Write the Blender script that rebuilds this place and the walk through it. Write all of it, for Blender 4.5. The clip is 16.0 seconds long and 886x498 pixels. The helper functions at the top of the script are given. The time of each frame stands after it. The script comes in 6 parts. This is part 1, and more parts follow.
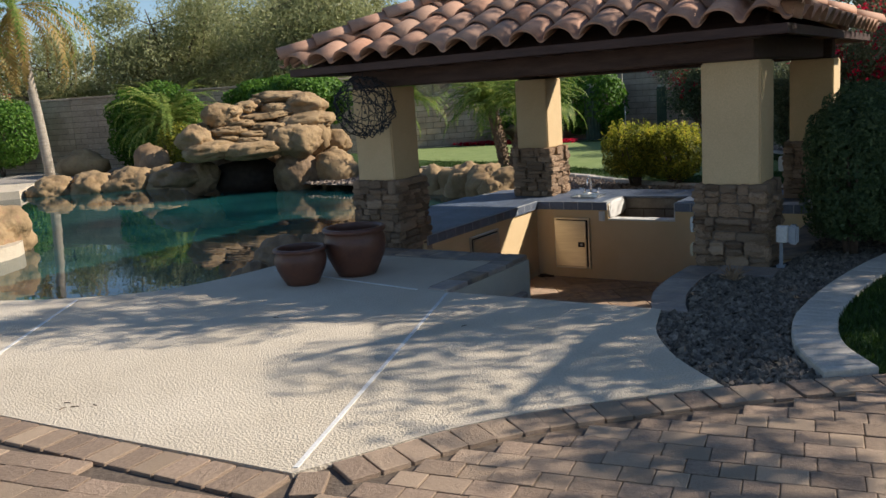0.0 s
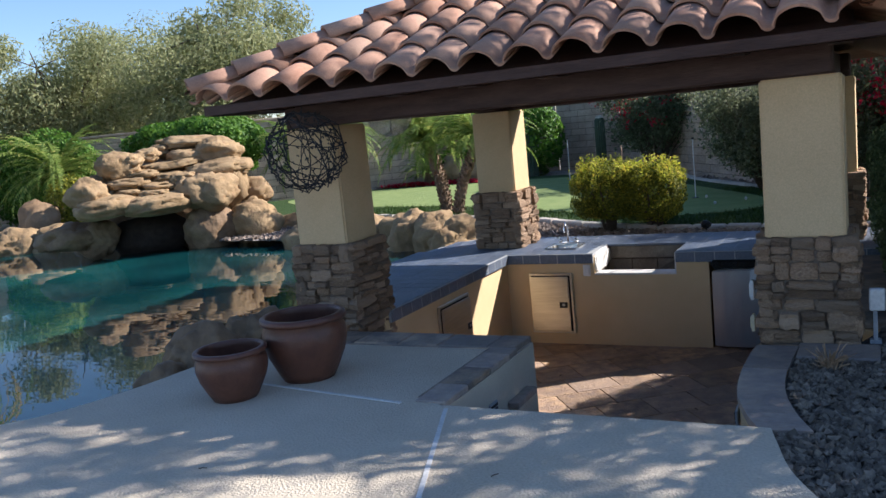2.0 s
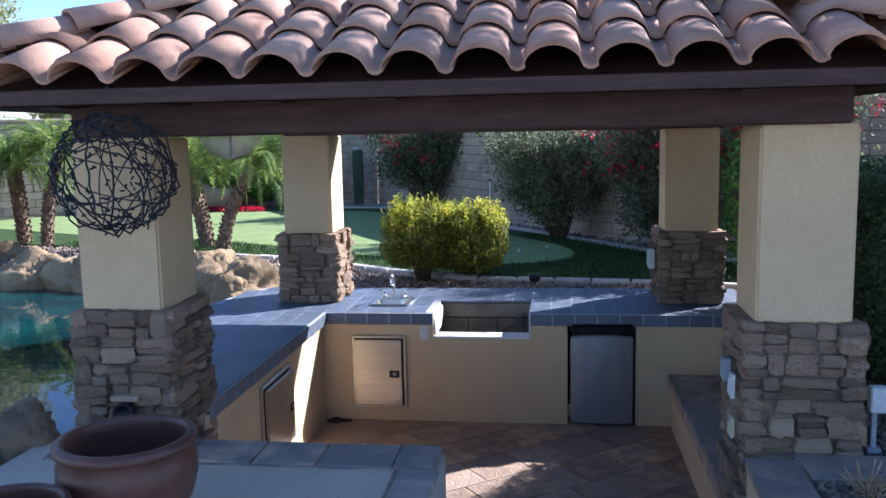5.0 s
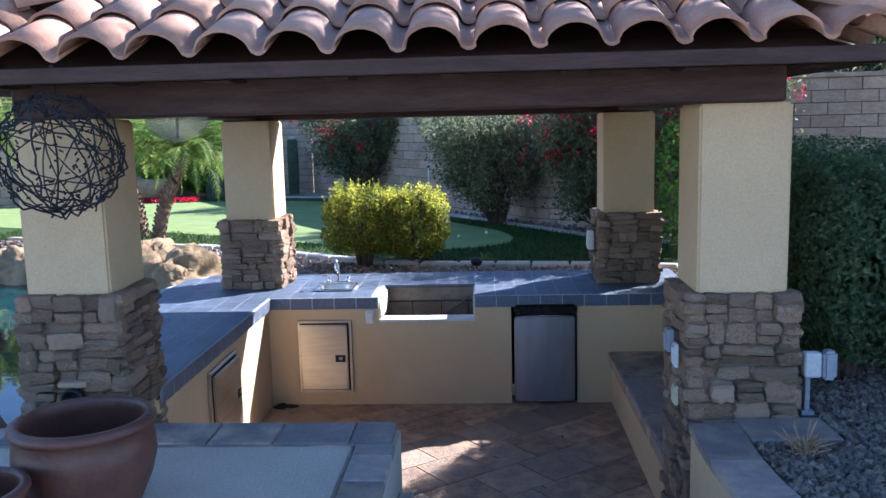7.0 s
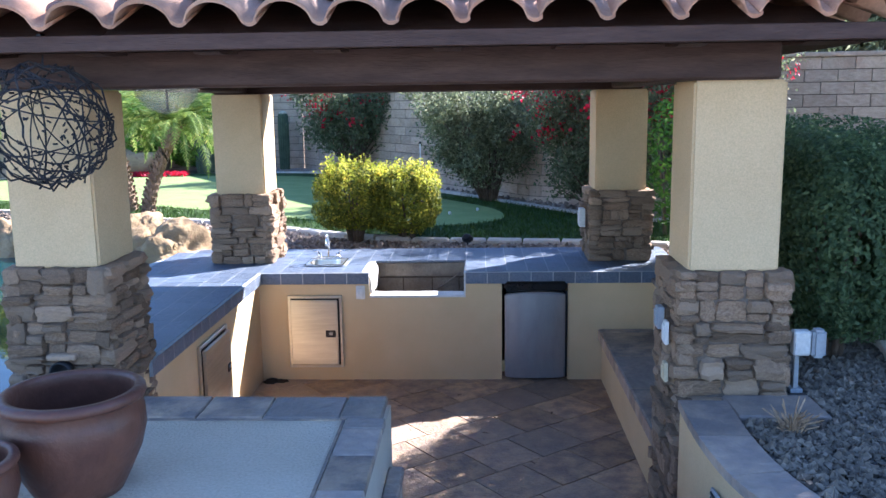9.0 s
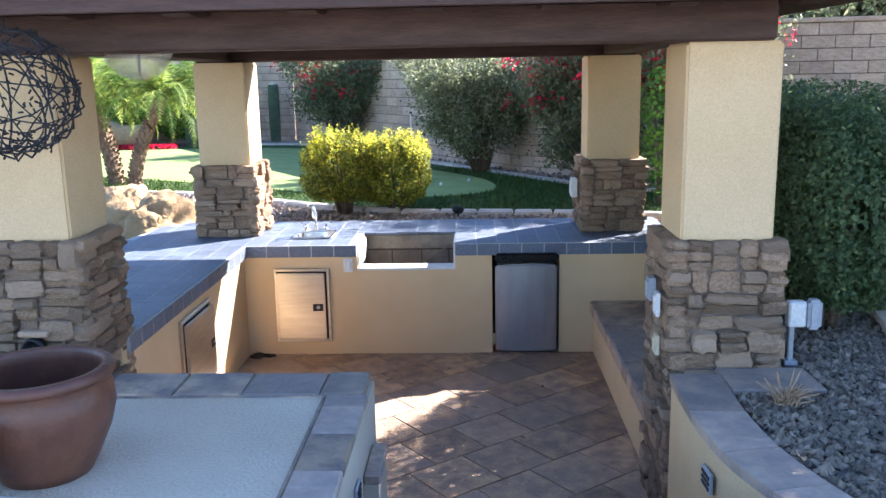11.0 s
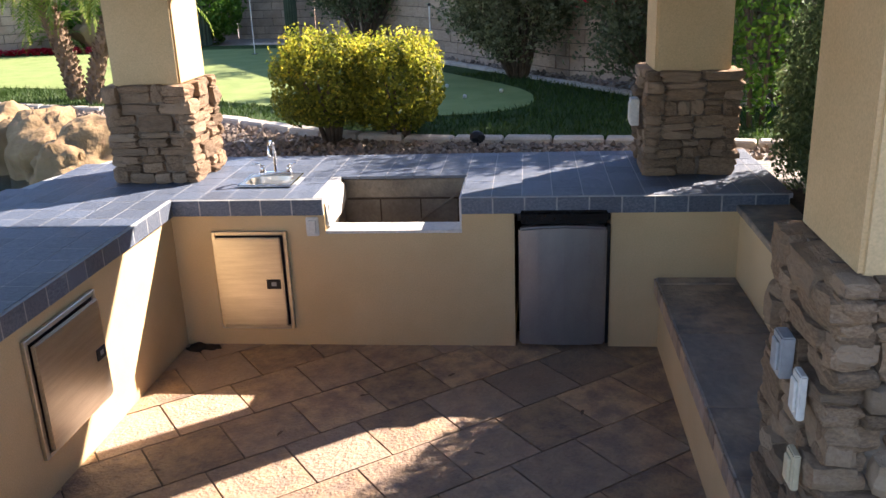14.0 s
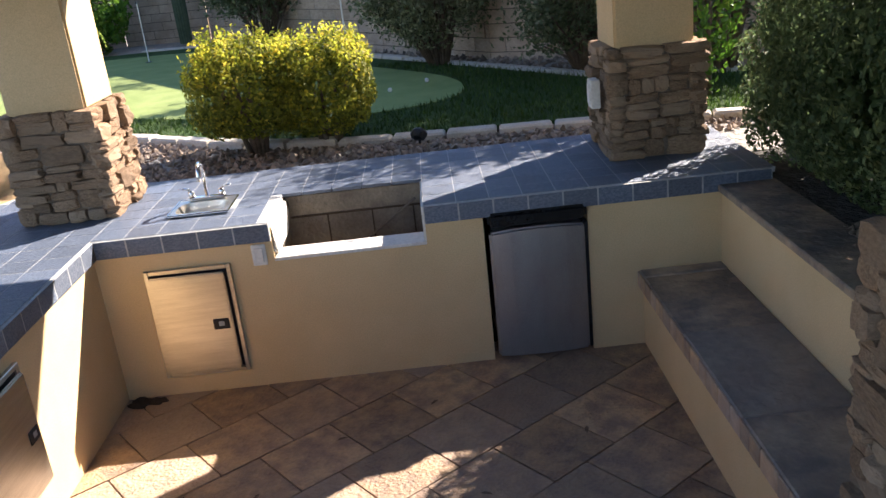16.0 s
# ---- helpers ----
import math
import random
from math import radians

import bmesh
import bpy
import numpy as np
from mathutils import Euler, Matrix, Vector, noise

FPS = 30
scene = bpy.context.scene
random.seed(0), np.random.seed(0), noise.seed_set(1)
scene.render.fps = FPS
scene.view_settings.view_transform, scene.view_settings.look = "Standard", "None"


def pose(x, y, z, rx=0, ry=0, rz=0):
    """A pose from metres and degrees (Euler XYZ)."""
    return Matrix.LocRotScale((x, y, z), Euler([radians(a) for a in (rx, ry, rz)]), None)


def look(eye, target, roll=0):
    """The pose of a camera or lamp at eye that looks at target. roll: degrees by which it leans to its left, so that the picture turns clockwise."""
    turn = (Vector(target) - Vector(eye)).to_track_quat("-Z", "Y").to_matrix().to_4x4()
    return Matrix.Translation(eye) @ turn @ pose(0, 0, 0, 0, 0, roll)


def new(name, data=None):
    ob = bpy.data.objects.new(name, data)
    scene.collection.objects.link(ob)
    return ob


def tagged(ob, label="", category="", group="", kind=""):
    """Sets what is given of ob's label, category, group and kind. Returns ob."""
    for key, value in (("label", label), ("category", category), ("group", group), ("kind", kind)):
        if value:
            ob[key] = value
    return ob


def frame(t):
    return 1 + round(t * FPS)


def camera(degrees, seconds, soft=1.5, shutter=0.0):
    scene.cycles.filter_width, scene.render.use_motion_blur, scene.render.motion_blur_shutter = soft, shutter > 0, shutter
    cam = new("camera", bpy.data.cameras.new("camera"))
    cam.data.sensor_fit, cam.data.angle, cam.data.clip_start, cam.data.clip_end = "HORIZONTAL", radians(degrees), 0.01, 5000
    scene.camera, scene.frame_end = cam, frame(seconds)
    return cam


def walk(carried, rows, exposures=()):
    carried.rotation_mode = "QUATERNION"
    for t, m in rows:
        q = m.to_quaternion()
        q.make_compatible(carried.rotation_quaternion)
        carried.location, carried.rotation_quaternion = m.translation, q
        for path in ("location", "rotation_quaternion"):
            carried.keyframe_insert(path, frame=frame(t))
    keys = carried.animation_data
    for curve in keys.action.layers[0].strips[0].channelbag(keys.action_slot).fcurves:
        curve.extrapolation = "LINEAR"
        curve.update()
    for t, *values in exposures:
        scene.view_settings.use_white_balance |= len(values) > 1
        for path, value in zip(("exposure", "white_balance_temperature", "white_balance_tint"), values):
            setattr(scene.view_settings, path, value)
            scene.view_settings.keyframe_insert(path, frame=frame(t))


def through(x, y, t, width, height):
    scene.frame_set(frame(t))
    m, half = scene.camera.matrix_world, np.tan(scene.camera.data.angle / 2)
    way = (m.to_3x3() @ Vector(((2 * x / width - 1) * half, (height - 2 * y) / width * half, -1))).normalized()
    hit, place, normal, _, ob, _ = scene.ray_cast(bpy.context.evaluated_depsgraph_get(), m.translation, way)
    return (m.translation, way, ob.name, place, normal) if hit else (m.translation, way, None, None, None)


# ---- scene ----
cam = camera(54.6, 16.0)
METRES, EYE, TILT, LEAN, TURN = 7.0, 1.43, 0.0, 0.0, 33.4
ROWS = [
    (0.0, 0.0, 0.0, 0.0, -0.7, -10.33, 3.85),
    (0.5, -0.0118, 0.0649, 0.0003, -4.63, -9.82, 3.06),
    (1.0, -0.0222, 0.1313, 0.0006, -6.68, -8.87, 3.68),
    (1.5, -0.0314, 0.1935, 0.002, -6.27, -8.17, 5.68),
    (2.0, -0.0531, 0.2596, 0.0029, -6.81, -8.33, 5.62),
    (2.5, -0.0673, 0.3217, 0.0026, -9.99, -9.0, 4.96),
    (3.0, -0.0794, 0.3775, 0.005, -9.5, -7.55, 5.46),
    (3.5, -0.1028, 0.435, 0.0073, -9.34, -6.71, 5.83),
    (4.0, -0.1105, 0.487, 0.0085, -10.53, -7.52, 4.9),
    (4.5, -0.1228, 0.5143, 0.0106, -16.7, -7.64, 3.05),
    (5.0, -0.1426, 0.5226, 0.0098, -26.04, -7.57, 1.13),
    (7.5, -0.1597, 0.5201, 0.0014, -30.78, -8.41, 1.21),
    (8.0, -0.1599, 0.5208, 0.0013, -30.98, -8.67, 0.92),
    (10.5, -0.1528, 0.5278, -0.0022, -31.35, -11.32, 0.92),
    (11.0, -0.1414, 0.5352, -0.0043, -31.46, -11.62, 1.09),
    (11.5, -0.1069, 0.5645, -0.0093, -30.7, -12.93, 0.13),
    (12.0, -0.0738, 0.6048, -0.0135, -27.77, -14.5, -0.19),
    (12.5, -0.0363, 0.6512, -0.0118, -27.6, -15.41, 0.54),
    (13.0, 0.0091, 0.6927, -0.0127, -26.83, -16.21, 0.56),
    (13.5, 0.0369, 0.7328, -0.0125, -26.39, -16.0, 0.95),
    (14.0, 0.0526, 0.7687, -0.017, -27.93, -18.5, 2.13),
    (14.5, 0.0661, 0.7963, -0.0189, -29.14, -19.51, 5.98),
    (15.0, 0.0719, 0.8224, -0.0162, -29.62, -19.78, 7.93),
    (15.5, 0.0597, 0.8374, -0.0155, -34.56, -19.75, 7.4),
    (16.0, 0.0522, 0.8497, -0.0157, -35.53, -19.97, 5.95),
]
EXPOSURES = [(0.0, 0.48, 6450, 12), (0.5, 0.80, 6300, 13), (1.0, 0.90, 6050, 14), (2.0, 0.98, 5850, 15), (3.5, 1.26, 5700, 16), (5.0, 1.6, 5200, 18), (8.0, 2.1, 5250, 17), (10.5, 2.8, 5750, 17), (12.5, 2.65, 6450, 20), (13.5, 2.35, 6750, 21), (14.5, 1.85, 6700, 20), (15.0, 1.8, 6700, 20), (16.0, 2.0, 6600, 18)]
walk(cam, [(t, pose(0, 0, EYE, TILT, LEAN, TURN) @ pose(METRES * x, METRES * y, METRES * z, 90 + pitch, roll, yaw)) for t, x, y, z, yaw, pitch, roll in ROWS], EXPOSURES)

# ---- light ----
SUN_DIR = Vector((1.19, 0.90, 1.0)).normalized()  # towards the sun
world = bpy.data.worlds.new("sky")
scene.world = world
world.use_nodes = True
wn = world.node_tree
sky = wn.nodes.new("ShaderNodeTexSky")
sky.sky_type = "NISHITA"
sky.sun_disc = False
sky.sun_elevation = math.asin(SUN_DIR.z)
sky.sun_rotation = math.atan2(SUN_DIR.x, SUN_DIR.y)
sky.air_density, sky.dust_density, sky.ozone_density = 1.0, 0.1, 3.5
wn.nodes["Background"].inputs["Strength"].default_value = 0.088
wn.links.new(sky.outputs["Color"], wn.nodes["Background"].inputs["Color"])
sun_data = bpy.data.lights.new("sun", "SUN")
sun_data.energy, sun_data.angle, sun_data.color = 5.0, radians(0.55), (1.0, 0.92, 0.80)
sun = new("sun", sun_data)
sun.matrix_world = look(SUN_DIR * 40, (0, 0, 0))


# ---- materials ----
def mat(name, c1, c2, scale=4.0, rough=0.8, bump=0.15, grain=60.0, rand=0.0, metal=0.0, spec=0.3, hue=None, stretch=(1, 1, 1), contrast=(0.35, 0.65), island=False, speck=None):
    """A surface: two colours mixed by large noise, darkened a little by grain, varied from piece to piece, with fine relief."""
    m = bpy.data.materials.new(name)
    m.use_nodes = True
    nt = m.node_tree
    n, l = nt.nodes, nt.links
    bsdf = n["Principled BSDF"]
    co = n.new("ShaderNodeTexCoord")
    mp = n.new("ShaderNodeMapping")
    mp.inputs["Scale"].default_value = stretch
    info = n.new("ShaderNodeObjectInfo")
    add = n.new("ShaderNodeVectorMath")
    add.operation = "MULTIPLY_ADD"
    l.new(co.outputs["Object"], mp.inputs["Vector"])
    comb = n.new("ShaderNodeCombineXYZ")
    for k in "XYZ":
        l.new(info.outputs["Random"], comb.inputs[k])
    add.inputs[1].default_value = (17.0, 31.0, 23.0) if rand else (0, 0, 0)
    l.new(comb.outputs[0], add.inputs[0])
    l.new(mp.outputs[0], add.inputs[2])
    big = n.new("ShaderNodeTexNoise")
    big.inputs["Scale"].default_value, big.inputs["Detail"].default_value, big.inputs["Roughness"].default_value = scale, 6, 0.6
    l.new(add.outputs[0], big.inputs["Vector"])
    ramp = n.new("ShaderNodeMapRange")
    ramp.inputs["From Min"].default_value, ramp.inputs["From Max"].default_value = contrast
    l.new(big.outputs["Fac"], ramp.inputs["Value"])
    mix = n.new("ShaderNodeMix")
    mix.data_type = "RGBA"
    mix.inputs["A"].default_value, mix.inputs["B"].default_value = (*c1, 1), (*c2, 1)
    l.new(ramp.outputs[0], mix.inputs["Factor"])
    colour = mix.outputs["Result"]
    fine = n.new("ShaderNodeTexNoise")
    fine.inputs["Scale"].default_value, fine.inputs["Detail"].default_value = grain, 4
    l.new(add.outputs[0], fine.inputs["Vector"])
    if speck:
        m3 = n.new("ShaderNodeMix")
        m3.data_type = "RGBA"
        m3.inputs["B"].default_value = (*speck, 1)
        r3 = n.new("ShaderNodeMapRange")
        r3.inputs["From Min"].default_value, r3.inputs["From Max"].default_value = 0.56, 0.68
        l.new(fine.outputs["Fac"], r3.inputs["Value"])
        l.new(r3.outputs[0], m3.inputs["Factor"])
        l.new(colour, m3.inputs["A"])
        colour = m3.outputs["Result"]
    hsv = n.new("ShaderNodeHueSaturation")
    l.new(colour, hsv.inputs["Color"])
    val = n.new("ShaderNodeMath")
    val.operation = "MULTIPLY_ADD"
    val.inputs[1].default_value, val.inputs[2].default_value = 0.5, 0.75
    l.new(fine.outputs["Fac"], val.inputs[0])
    v = val.outputs[0]
    if rand or island:
        geo = n.new("ShaderNodeNewGeometry")
        rr = n.new("ShaderNodeMapRange")
        rr.inputs["To Min"].default_value, rr.inputs["To Max"].default_value = 1 - (rand or 0.3), 1 + (rand or 0.3)
        l.new(geo.outputs["Random Per Island"] if island else info.outputs["Random"], rr.inputs["Value"])
        mul = n.new("ShaderNodeMath")
        mul.operation = "MULTIPLY"
        l.new(v, mul.inputs[0])
        l.new(rr.outputs[0], mul.inputs[1])
        v = mul.outputs[0]
        if hue:
            sc = n.new("ShaderNodeMath")
            sc.operation = "MULTIPLY"
            sc.inputs[1].default_value = 7.13
            fr = n.new("ShaderNodeMath")
            fr.operation = "FRACT"
            l.new(geo.outputs["Random Per Island"] if island else info.outputs["Random"], sc.inputs[0])
            l.new(sc.outputs[0], fr.inputs[0])
            m4 = n.new("ShaderNodeMix")
            m4.data_type = "RGBA"
            m4.inputs["B"].default_value = (*hue, 1)
            f4 = n.new("ShaderNodeMapRange")
            f4.inputs["From Min"].default_value, f4.inputs["To Max"].default_value = 0.3, 0.85
            l.new(fr.outputs[0], f4.inputs["Value"])
            l.new(f4.outputs[0], m4.inputs["Factor"])
            l.new(colour, m4.inputs["A"])
            l.new(m4.outputs["Result"], hsv.inputs["Color"])
    l.new(v, hsv.inputs["Value"])
    l.new(hsv.outputs[0], bsdf.inputs["Base Color"])
    bsdf.inputs["Roughness"].default_value = rough
    bsdf.inputs["Metallic"].default_value = metal
    bsdf.inputs["Specular IOR Level"].default_value = spec
    if bump:
        b = n.new("ShaderNodeBump")
        b.inputs["Strength"].default_value, b.inputs["Distance"].default_value = bump, 0.02
        l.new(fine.outputs["Fac"], b.inputs["Height"])
        b2 = n.new("ShaderNodeBump")
        b2.inputs["Strength"].default_value, b2.inputs["Distance"].default_value = bump, 0.03
        l.new(big.outputs["Fac"], b2.inputs["Height"])
        l.new(b.outputs[0], b2.inputs["Normal"])
        l.new(b2.outputs[0], bsdf.inputs["Normal"])
    return m


def leaf_mat(name, c1, c2, tip=None, through=0.35):
    """Leaves: colour varies from leaf to leaf, some light passes through."""
    m = bpy.data.materials.new(name)
    m.use_nodes = True
    n, l = m.node_tree.nodes, m.node_tree.links
    bsdf, out = n["Principled BSDF"], n["Material Output"]
    geo = n.new("ShaderNodeNewGeometry")
    ramp = n.new("ShaderNodeValToRGB")
    ramp.color_ramp.elements[0].color, ramp.color_ramp.elements[1].color = (*c1, 1), (*c2, 1)
    if tip:
        e = ramp.color_ramp.elements.new(0.86)
        e.color = (*c2, 1)
        ramp.color_ramp.elements[2].color = (*tip, 1)
    l.new(geo.outputs["Random Per Island"], ramp.inputs[0])
    l.new(ramp.outputs[0], bsdf.inputs["Base Color"])
    bsdf.inputs["Roughness"].default_value = 0.55
    bsdf.inputs["Specular IOR Level"].default_value = 0.3
    tr = n.new("ShaderNodeBsdfTranslucent")
    l.new(ramp.outputs[0], tr.inputs["Color"])
    mx = n.new("ShaderNodeMixShader")
    mx.inputs[0].default_value = through
    l.new(bsdf.outputs[0], mx.inputs[1])
    l.new(tr.outputs[0], mx.inputs[2])
    l.new(mx.outputs[0], out.inputs["Surface"])
    return m


M_CONCRETE = mat("cool_deck_concrete", (0.54, 0.455, 0.335), (0.63, 0.54, 0.41), 1.3, 0.85, 0.7, 75)
M_JOINT = mat("joint_caulk", (0.62, 0.60, 0.55), (0.72, 0.70, 0.66), 8, 0.7, 0.1)
M_PAVER = mat("clay_paver", (0.25, 0.175, 0.12), (0.35, 0.25, 0.175), 9, 0.85, 0.35, 90, rand=0.2, hue=(0.39, 0.285, 0.19))
M_SAND = mat("joint_sand", (0.10, 0.075, 0.055), (0.15, 0.115, 0.085), 20, 0.95, 0.3)
M_STUCCO = mat("tan_stucco", (0.595, 0.43, 0.235), (0.65, 0.48, 0.27), 2.2, 0.9, 0.10, 150)
# Greyer, less saturated copy of the tan stucco.
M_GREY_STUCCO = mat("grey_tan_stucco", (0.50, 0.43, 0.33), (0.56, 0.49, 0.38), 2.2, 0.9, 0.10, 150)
M_STONE = mat("ledge_stone", (0.21, 0.135, 0.085), (0.37, 0.245, 0.15), 9, 0.88, 0.5, 60, rand=0.36, hue=(0.36, 0.255, 0.17))
M_MORTAR = mat("stone_mortar", (0.17, 0.13, 0.10), (0.25, 0.195, 0.15), 15, 0.95, 0.4)
M_SLATE = mat("grey_slate", (0.18, 0.15, 0.135), (0.44, 0.325, 0.225), 4.6, 0.56, 0.5, 22, rand=0.28, hue=(0.26, 0.22, 0.195), contrast=(0.4, 0.62))
M_SLATE_FLOOR = mat("slate_floor", (0.28, 0.19, 0.14), (0.53, 0.35, 0.20), 3.2, 0.55, 0.55, 22, rand=0.24, hue=(0.36, 0.27, 0.21), contrast=(0.38, 0.62))
M_GROUT = mat("grey_grout", (0.12, 0.095, 0.075), (0.18, 0.145, 0.115), 20, 0.9, 0.2)
M_BLUE_TILE = mat("blue_grey_tile", (0.05, 0.073, 0.115), (0.13, 0.157, 0.205), 11, 0.48, 0.3, 45, rand=0.2, spec=0.8)
M_TILE_GROUT = mat("pale_grout", (0.33, 0.34, 0.34), (0.42, 0.42, 0.41), 25, 0.85, 0.1)
M_ROOF = mat("terracotta_roof_tile", (0.34, 0.175, 0.11), (0.48, 0.275, 0.18), 6, 0.8, 0.12, 80, rand=0.2, hue=(0.40, 0.26, 0.185))
M_BEAM = mat("dark_stained_wood", (0.05, 0.028, 0.022), (0.085, 0.05, 0.04), 3, 0.6, 0.3, 22, stretch=(1, 6, 6))
M_CLAY = mat("glazed_clay", (0.085, 0.034, 0.022), (0.15, 0.062, 0.037), 4, 0.42, 0.15, 30, spec=0.45)
# Near-black brown for soil, dirt and joints, and for painted shade in hollows.
M_SOIL_AND_SHADE = mat("soil_and_shade", (0.03, 0.02, 0.015), (0.05, 0.035, 0.025), 10, 0.9, 0.3)
M_ROCK = mat("moulded_rock", (0.205, 0.135, 0.067), (0.41, 0.285, 0.152), 2.2, 0.9, 0.9, 14, contrast=(0.3, 0.7), speck=(0.27, 0.17, 0.095))
M_DARK_ROCK = mat("darker_rock", (0.18, 0.115, 0.065), (0.31, 0.205, 0.115), 2.5, 0.75, 0.7, 16)
M_GRAVEL = mat("gravel", (0.28, 0.25, 0.22), (0.40, 0.36, 0.31), 14, 0.9, 0.9, 32, speck=(0.17, 0.15, 0.13))
M_GREY_GRAVEL = mat("grey_gravel_bed", (0.06, 0.056, 0.05), (0.12, 0.112, 0.10), 16, 0.9, 0.9, 34)
M_PEBBLE = mat("grey_pebble", (0.085, 0.07, 0.054), (0.21, 0.172, 0.13), 12, 0.8, 0.2, 50, island=True, rand=0.45)
M_BROWN_PEBBLE = mat("brown_pebble", (0.17, 0.125, 0.095), (0.32, 0.25, 0.19), 12, 0.85, 0.2, 50, island=True, rand=0.45)
M_KERB = mat("concrete_kerb", (0.44, 0.39, 0.32), (0.55, 0.49, 0.41), 5, 0.9, 0.3, 60, rand=0.1)
M_BLOCK = mat("split_face_block", (0.40, 0.295, 0.215), (0.52, 0.40, 0.30), 4, 0.92, 0.45, 35, rand=0.13)
M_BLOCK_FAR = mat("split_face_block_row", (0.40, 0.295, 0.215), (0.52, 0.40, 0.30), 4, 0.92, 0.45, 35, island=True, rand=0.12)
M_BLOCK_JOINT = mat("block_joint", (0.14, 0.11, 0.085), (0.18, 0.145, 0.115), 12, 0.95, 0.2)
M_TURF = mat("putting_turf", (0.17, 0.23, 0.072), (0.225, 0.28, 0.098), 3, 0.95, 0.3, 220)
M_LAWN = mat("long_turf", (0.024, 0.055, 0.010), (0.045, 0.085, 0.018), 6, 0.95, 0.8, 120)
M_WATER_BASIN = mat("pool_plaster", (0.05, 0.20, 0.20), (0.08, 0.26, 0.25), 1.5, 0.7, 0.1)
M_STEEL = mat("brushed_steel", (0.55, 0.51, 0.44), (0.66, 0.62, 0.54), 3, 0.36, 0.05, 120, metal=1.0, stretch=(1, 1, 14))
M_FRIDGE = mat("grey_fridge_steel", (0.34, 0.34, 0.345), (0.40, 0.40, 0.405), 3, 0.42, 0.04, 120, metal=0.9, stretch=(3, 1, 1))
M_CHROME = mat("chrome", (0.75, 0.75, 0.75), (0.8, 0.8, 0.8), 3, 0.12, 0.0, metal=1.0)
M_BLACK = mat("black_plastic", (0.012, 0.012, 0.013), (0.02, 0.02, 0.022), 10, 0.45, 0.05)
M_GLOSS = mat("glossy_black_plastic", (0.010, 0.010, 0.011), (0.016, 0.016, 0.017), 10, 0.18, 0.0, spec=0.5)
M_IRON = mat("black_wire", (0.012, 0.013, 0.016), (0.03, 0.03, 0.035), 30, 0.5, 0.1)
M_WHITE = mat("white_plastic", (0.62, 0.60, 0.56), (0.70, 0.68, 0.63), 6, 0.5, 0.05)
M_GREY_BOX = mat("grey_plastic", (0.30, 0.31, 0.32), (0.38, 0.39, 0.40), 6, 0.5, 0.05)
M_IVORY = mat("ivory_plastic", (0.55, 0.46, 0.30), (0.60, 0.51, 0.35), 6, 0.5, 0.05)
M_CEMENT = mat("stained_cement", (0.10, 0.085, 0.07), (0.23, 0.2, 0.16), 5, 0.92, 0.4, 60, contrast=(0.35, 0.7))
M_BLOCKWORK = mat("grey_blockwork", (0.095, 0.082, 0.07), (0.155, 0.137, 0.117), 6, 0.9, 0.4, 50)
M_TRUNK = mat("palm_trunk", (0.14, 0.09, 0.06), (0.26, 0.18, 0.12), 8, 0.9, 0.8, 30)
M_PALE_TRUNK = mat("pale_palm_trunk", (0.30, 0.25, 0.19), (0.42, 0.36, 0.28), 8, 0.9, 0.6, 30, stretch=(1, 1, 4))
M_STRAW = mat("dry_straw", (0.26, 0.17, 0.10), (0.42, 0.29, 0.18), 14, 0.9, 0.3)
M_TWIG = mat("twig_bark", (0.10, 0.07, 0.05), (0.17, 0.125, 0.09), 12, 0.9, 0.5)
M_CACTUS = mat("cactus_skin", (0.05, 0.075, 0.045), (0.085, 0.115, 0.07), 6, 0.8, 0.3)
M_SPINES = mat("pale_spines", (0.42, 0.38, 0.29), (0.52, 0.48, 0.38), 20, 0.9, 0.5)
M_CLOTH_RED = leaf_mat("red_bracts", (0.45, 0.008, 0.03), (0.62, 0.02, 0.06), through=0.4)
L_BUSH = leaf_mat("yellow_green_leaf", (0.09, 0.115, 0.02), (0.30, 0.31, 0.035), (0.62, 0.50, 0.06), 0.5)
L_SHOOT = leaf_mat("yellow_new_leaf", (0.34, 0.40, 0.04), (0.62, 0.56, 0.07), (0.75, 0.55, 0.08), 0.55)
L_HEDGE = leaf_mat("bright_hedge_leaf", (0.045, 0.12, 0.012), (0.13, 0.26, 0.03), (0.2, 0.3, 0.05), 0.4)
L_DARK = leaf_mat("dark_hedge_leaf", (0.055, 0.095, 0.04), (0.135, 0.195, 0.082), (0.22, 0.28, 0.12), 0.5)
L_SAGE = leaf_mat("sage_leaf", (0.09, 0.115, 0.055), (0.18, 0.21, 0.11), (0.30, 0.31, 0.19), 0.45)
L_GREYLEAF = leaf_mat("grey_green_leaf", (0.12, 0.14, 0.075), (0.25, 0.275, 0.15), (0.42, 0.42, 0.26), 0.45)
L_MESQUITE = leaf_mat("feathery_leaf", (0.22, 0.24, 0.105), (0.40, 0.41, 0.19), (0.52, 0.49, 0.28), 0.5)
L_PALM = leaf_mat("palm_leaflet", (0.10, 0.17, 0.03), (0.27, 0.35, 0.08), (0.45, 0.42, 0.12), 0.5)
L_DRY = leaf_mat("dry_palm_leaflet", (0.30, 0.20, 0.06), (0.42, 0.30, 0.10), (0.2, 0.25, 0.05), 0.4)
L_GRASS = leaf_mat("turf_blade", (0.024, 0.055, 0.009), (0.056, 0.105, 0.018), (0.10, 0.165, 0.034), 0.35)


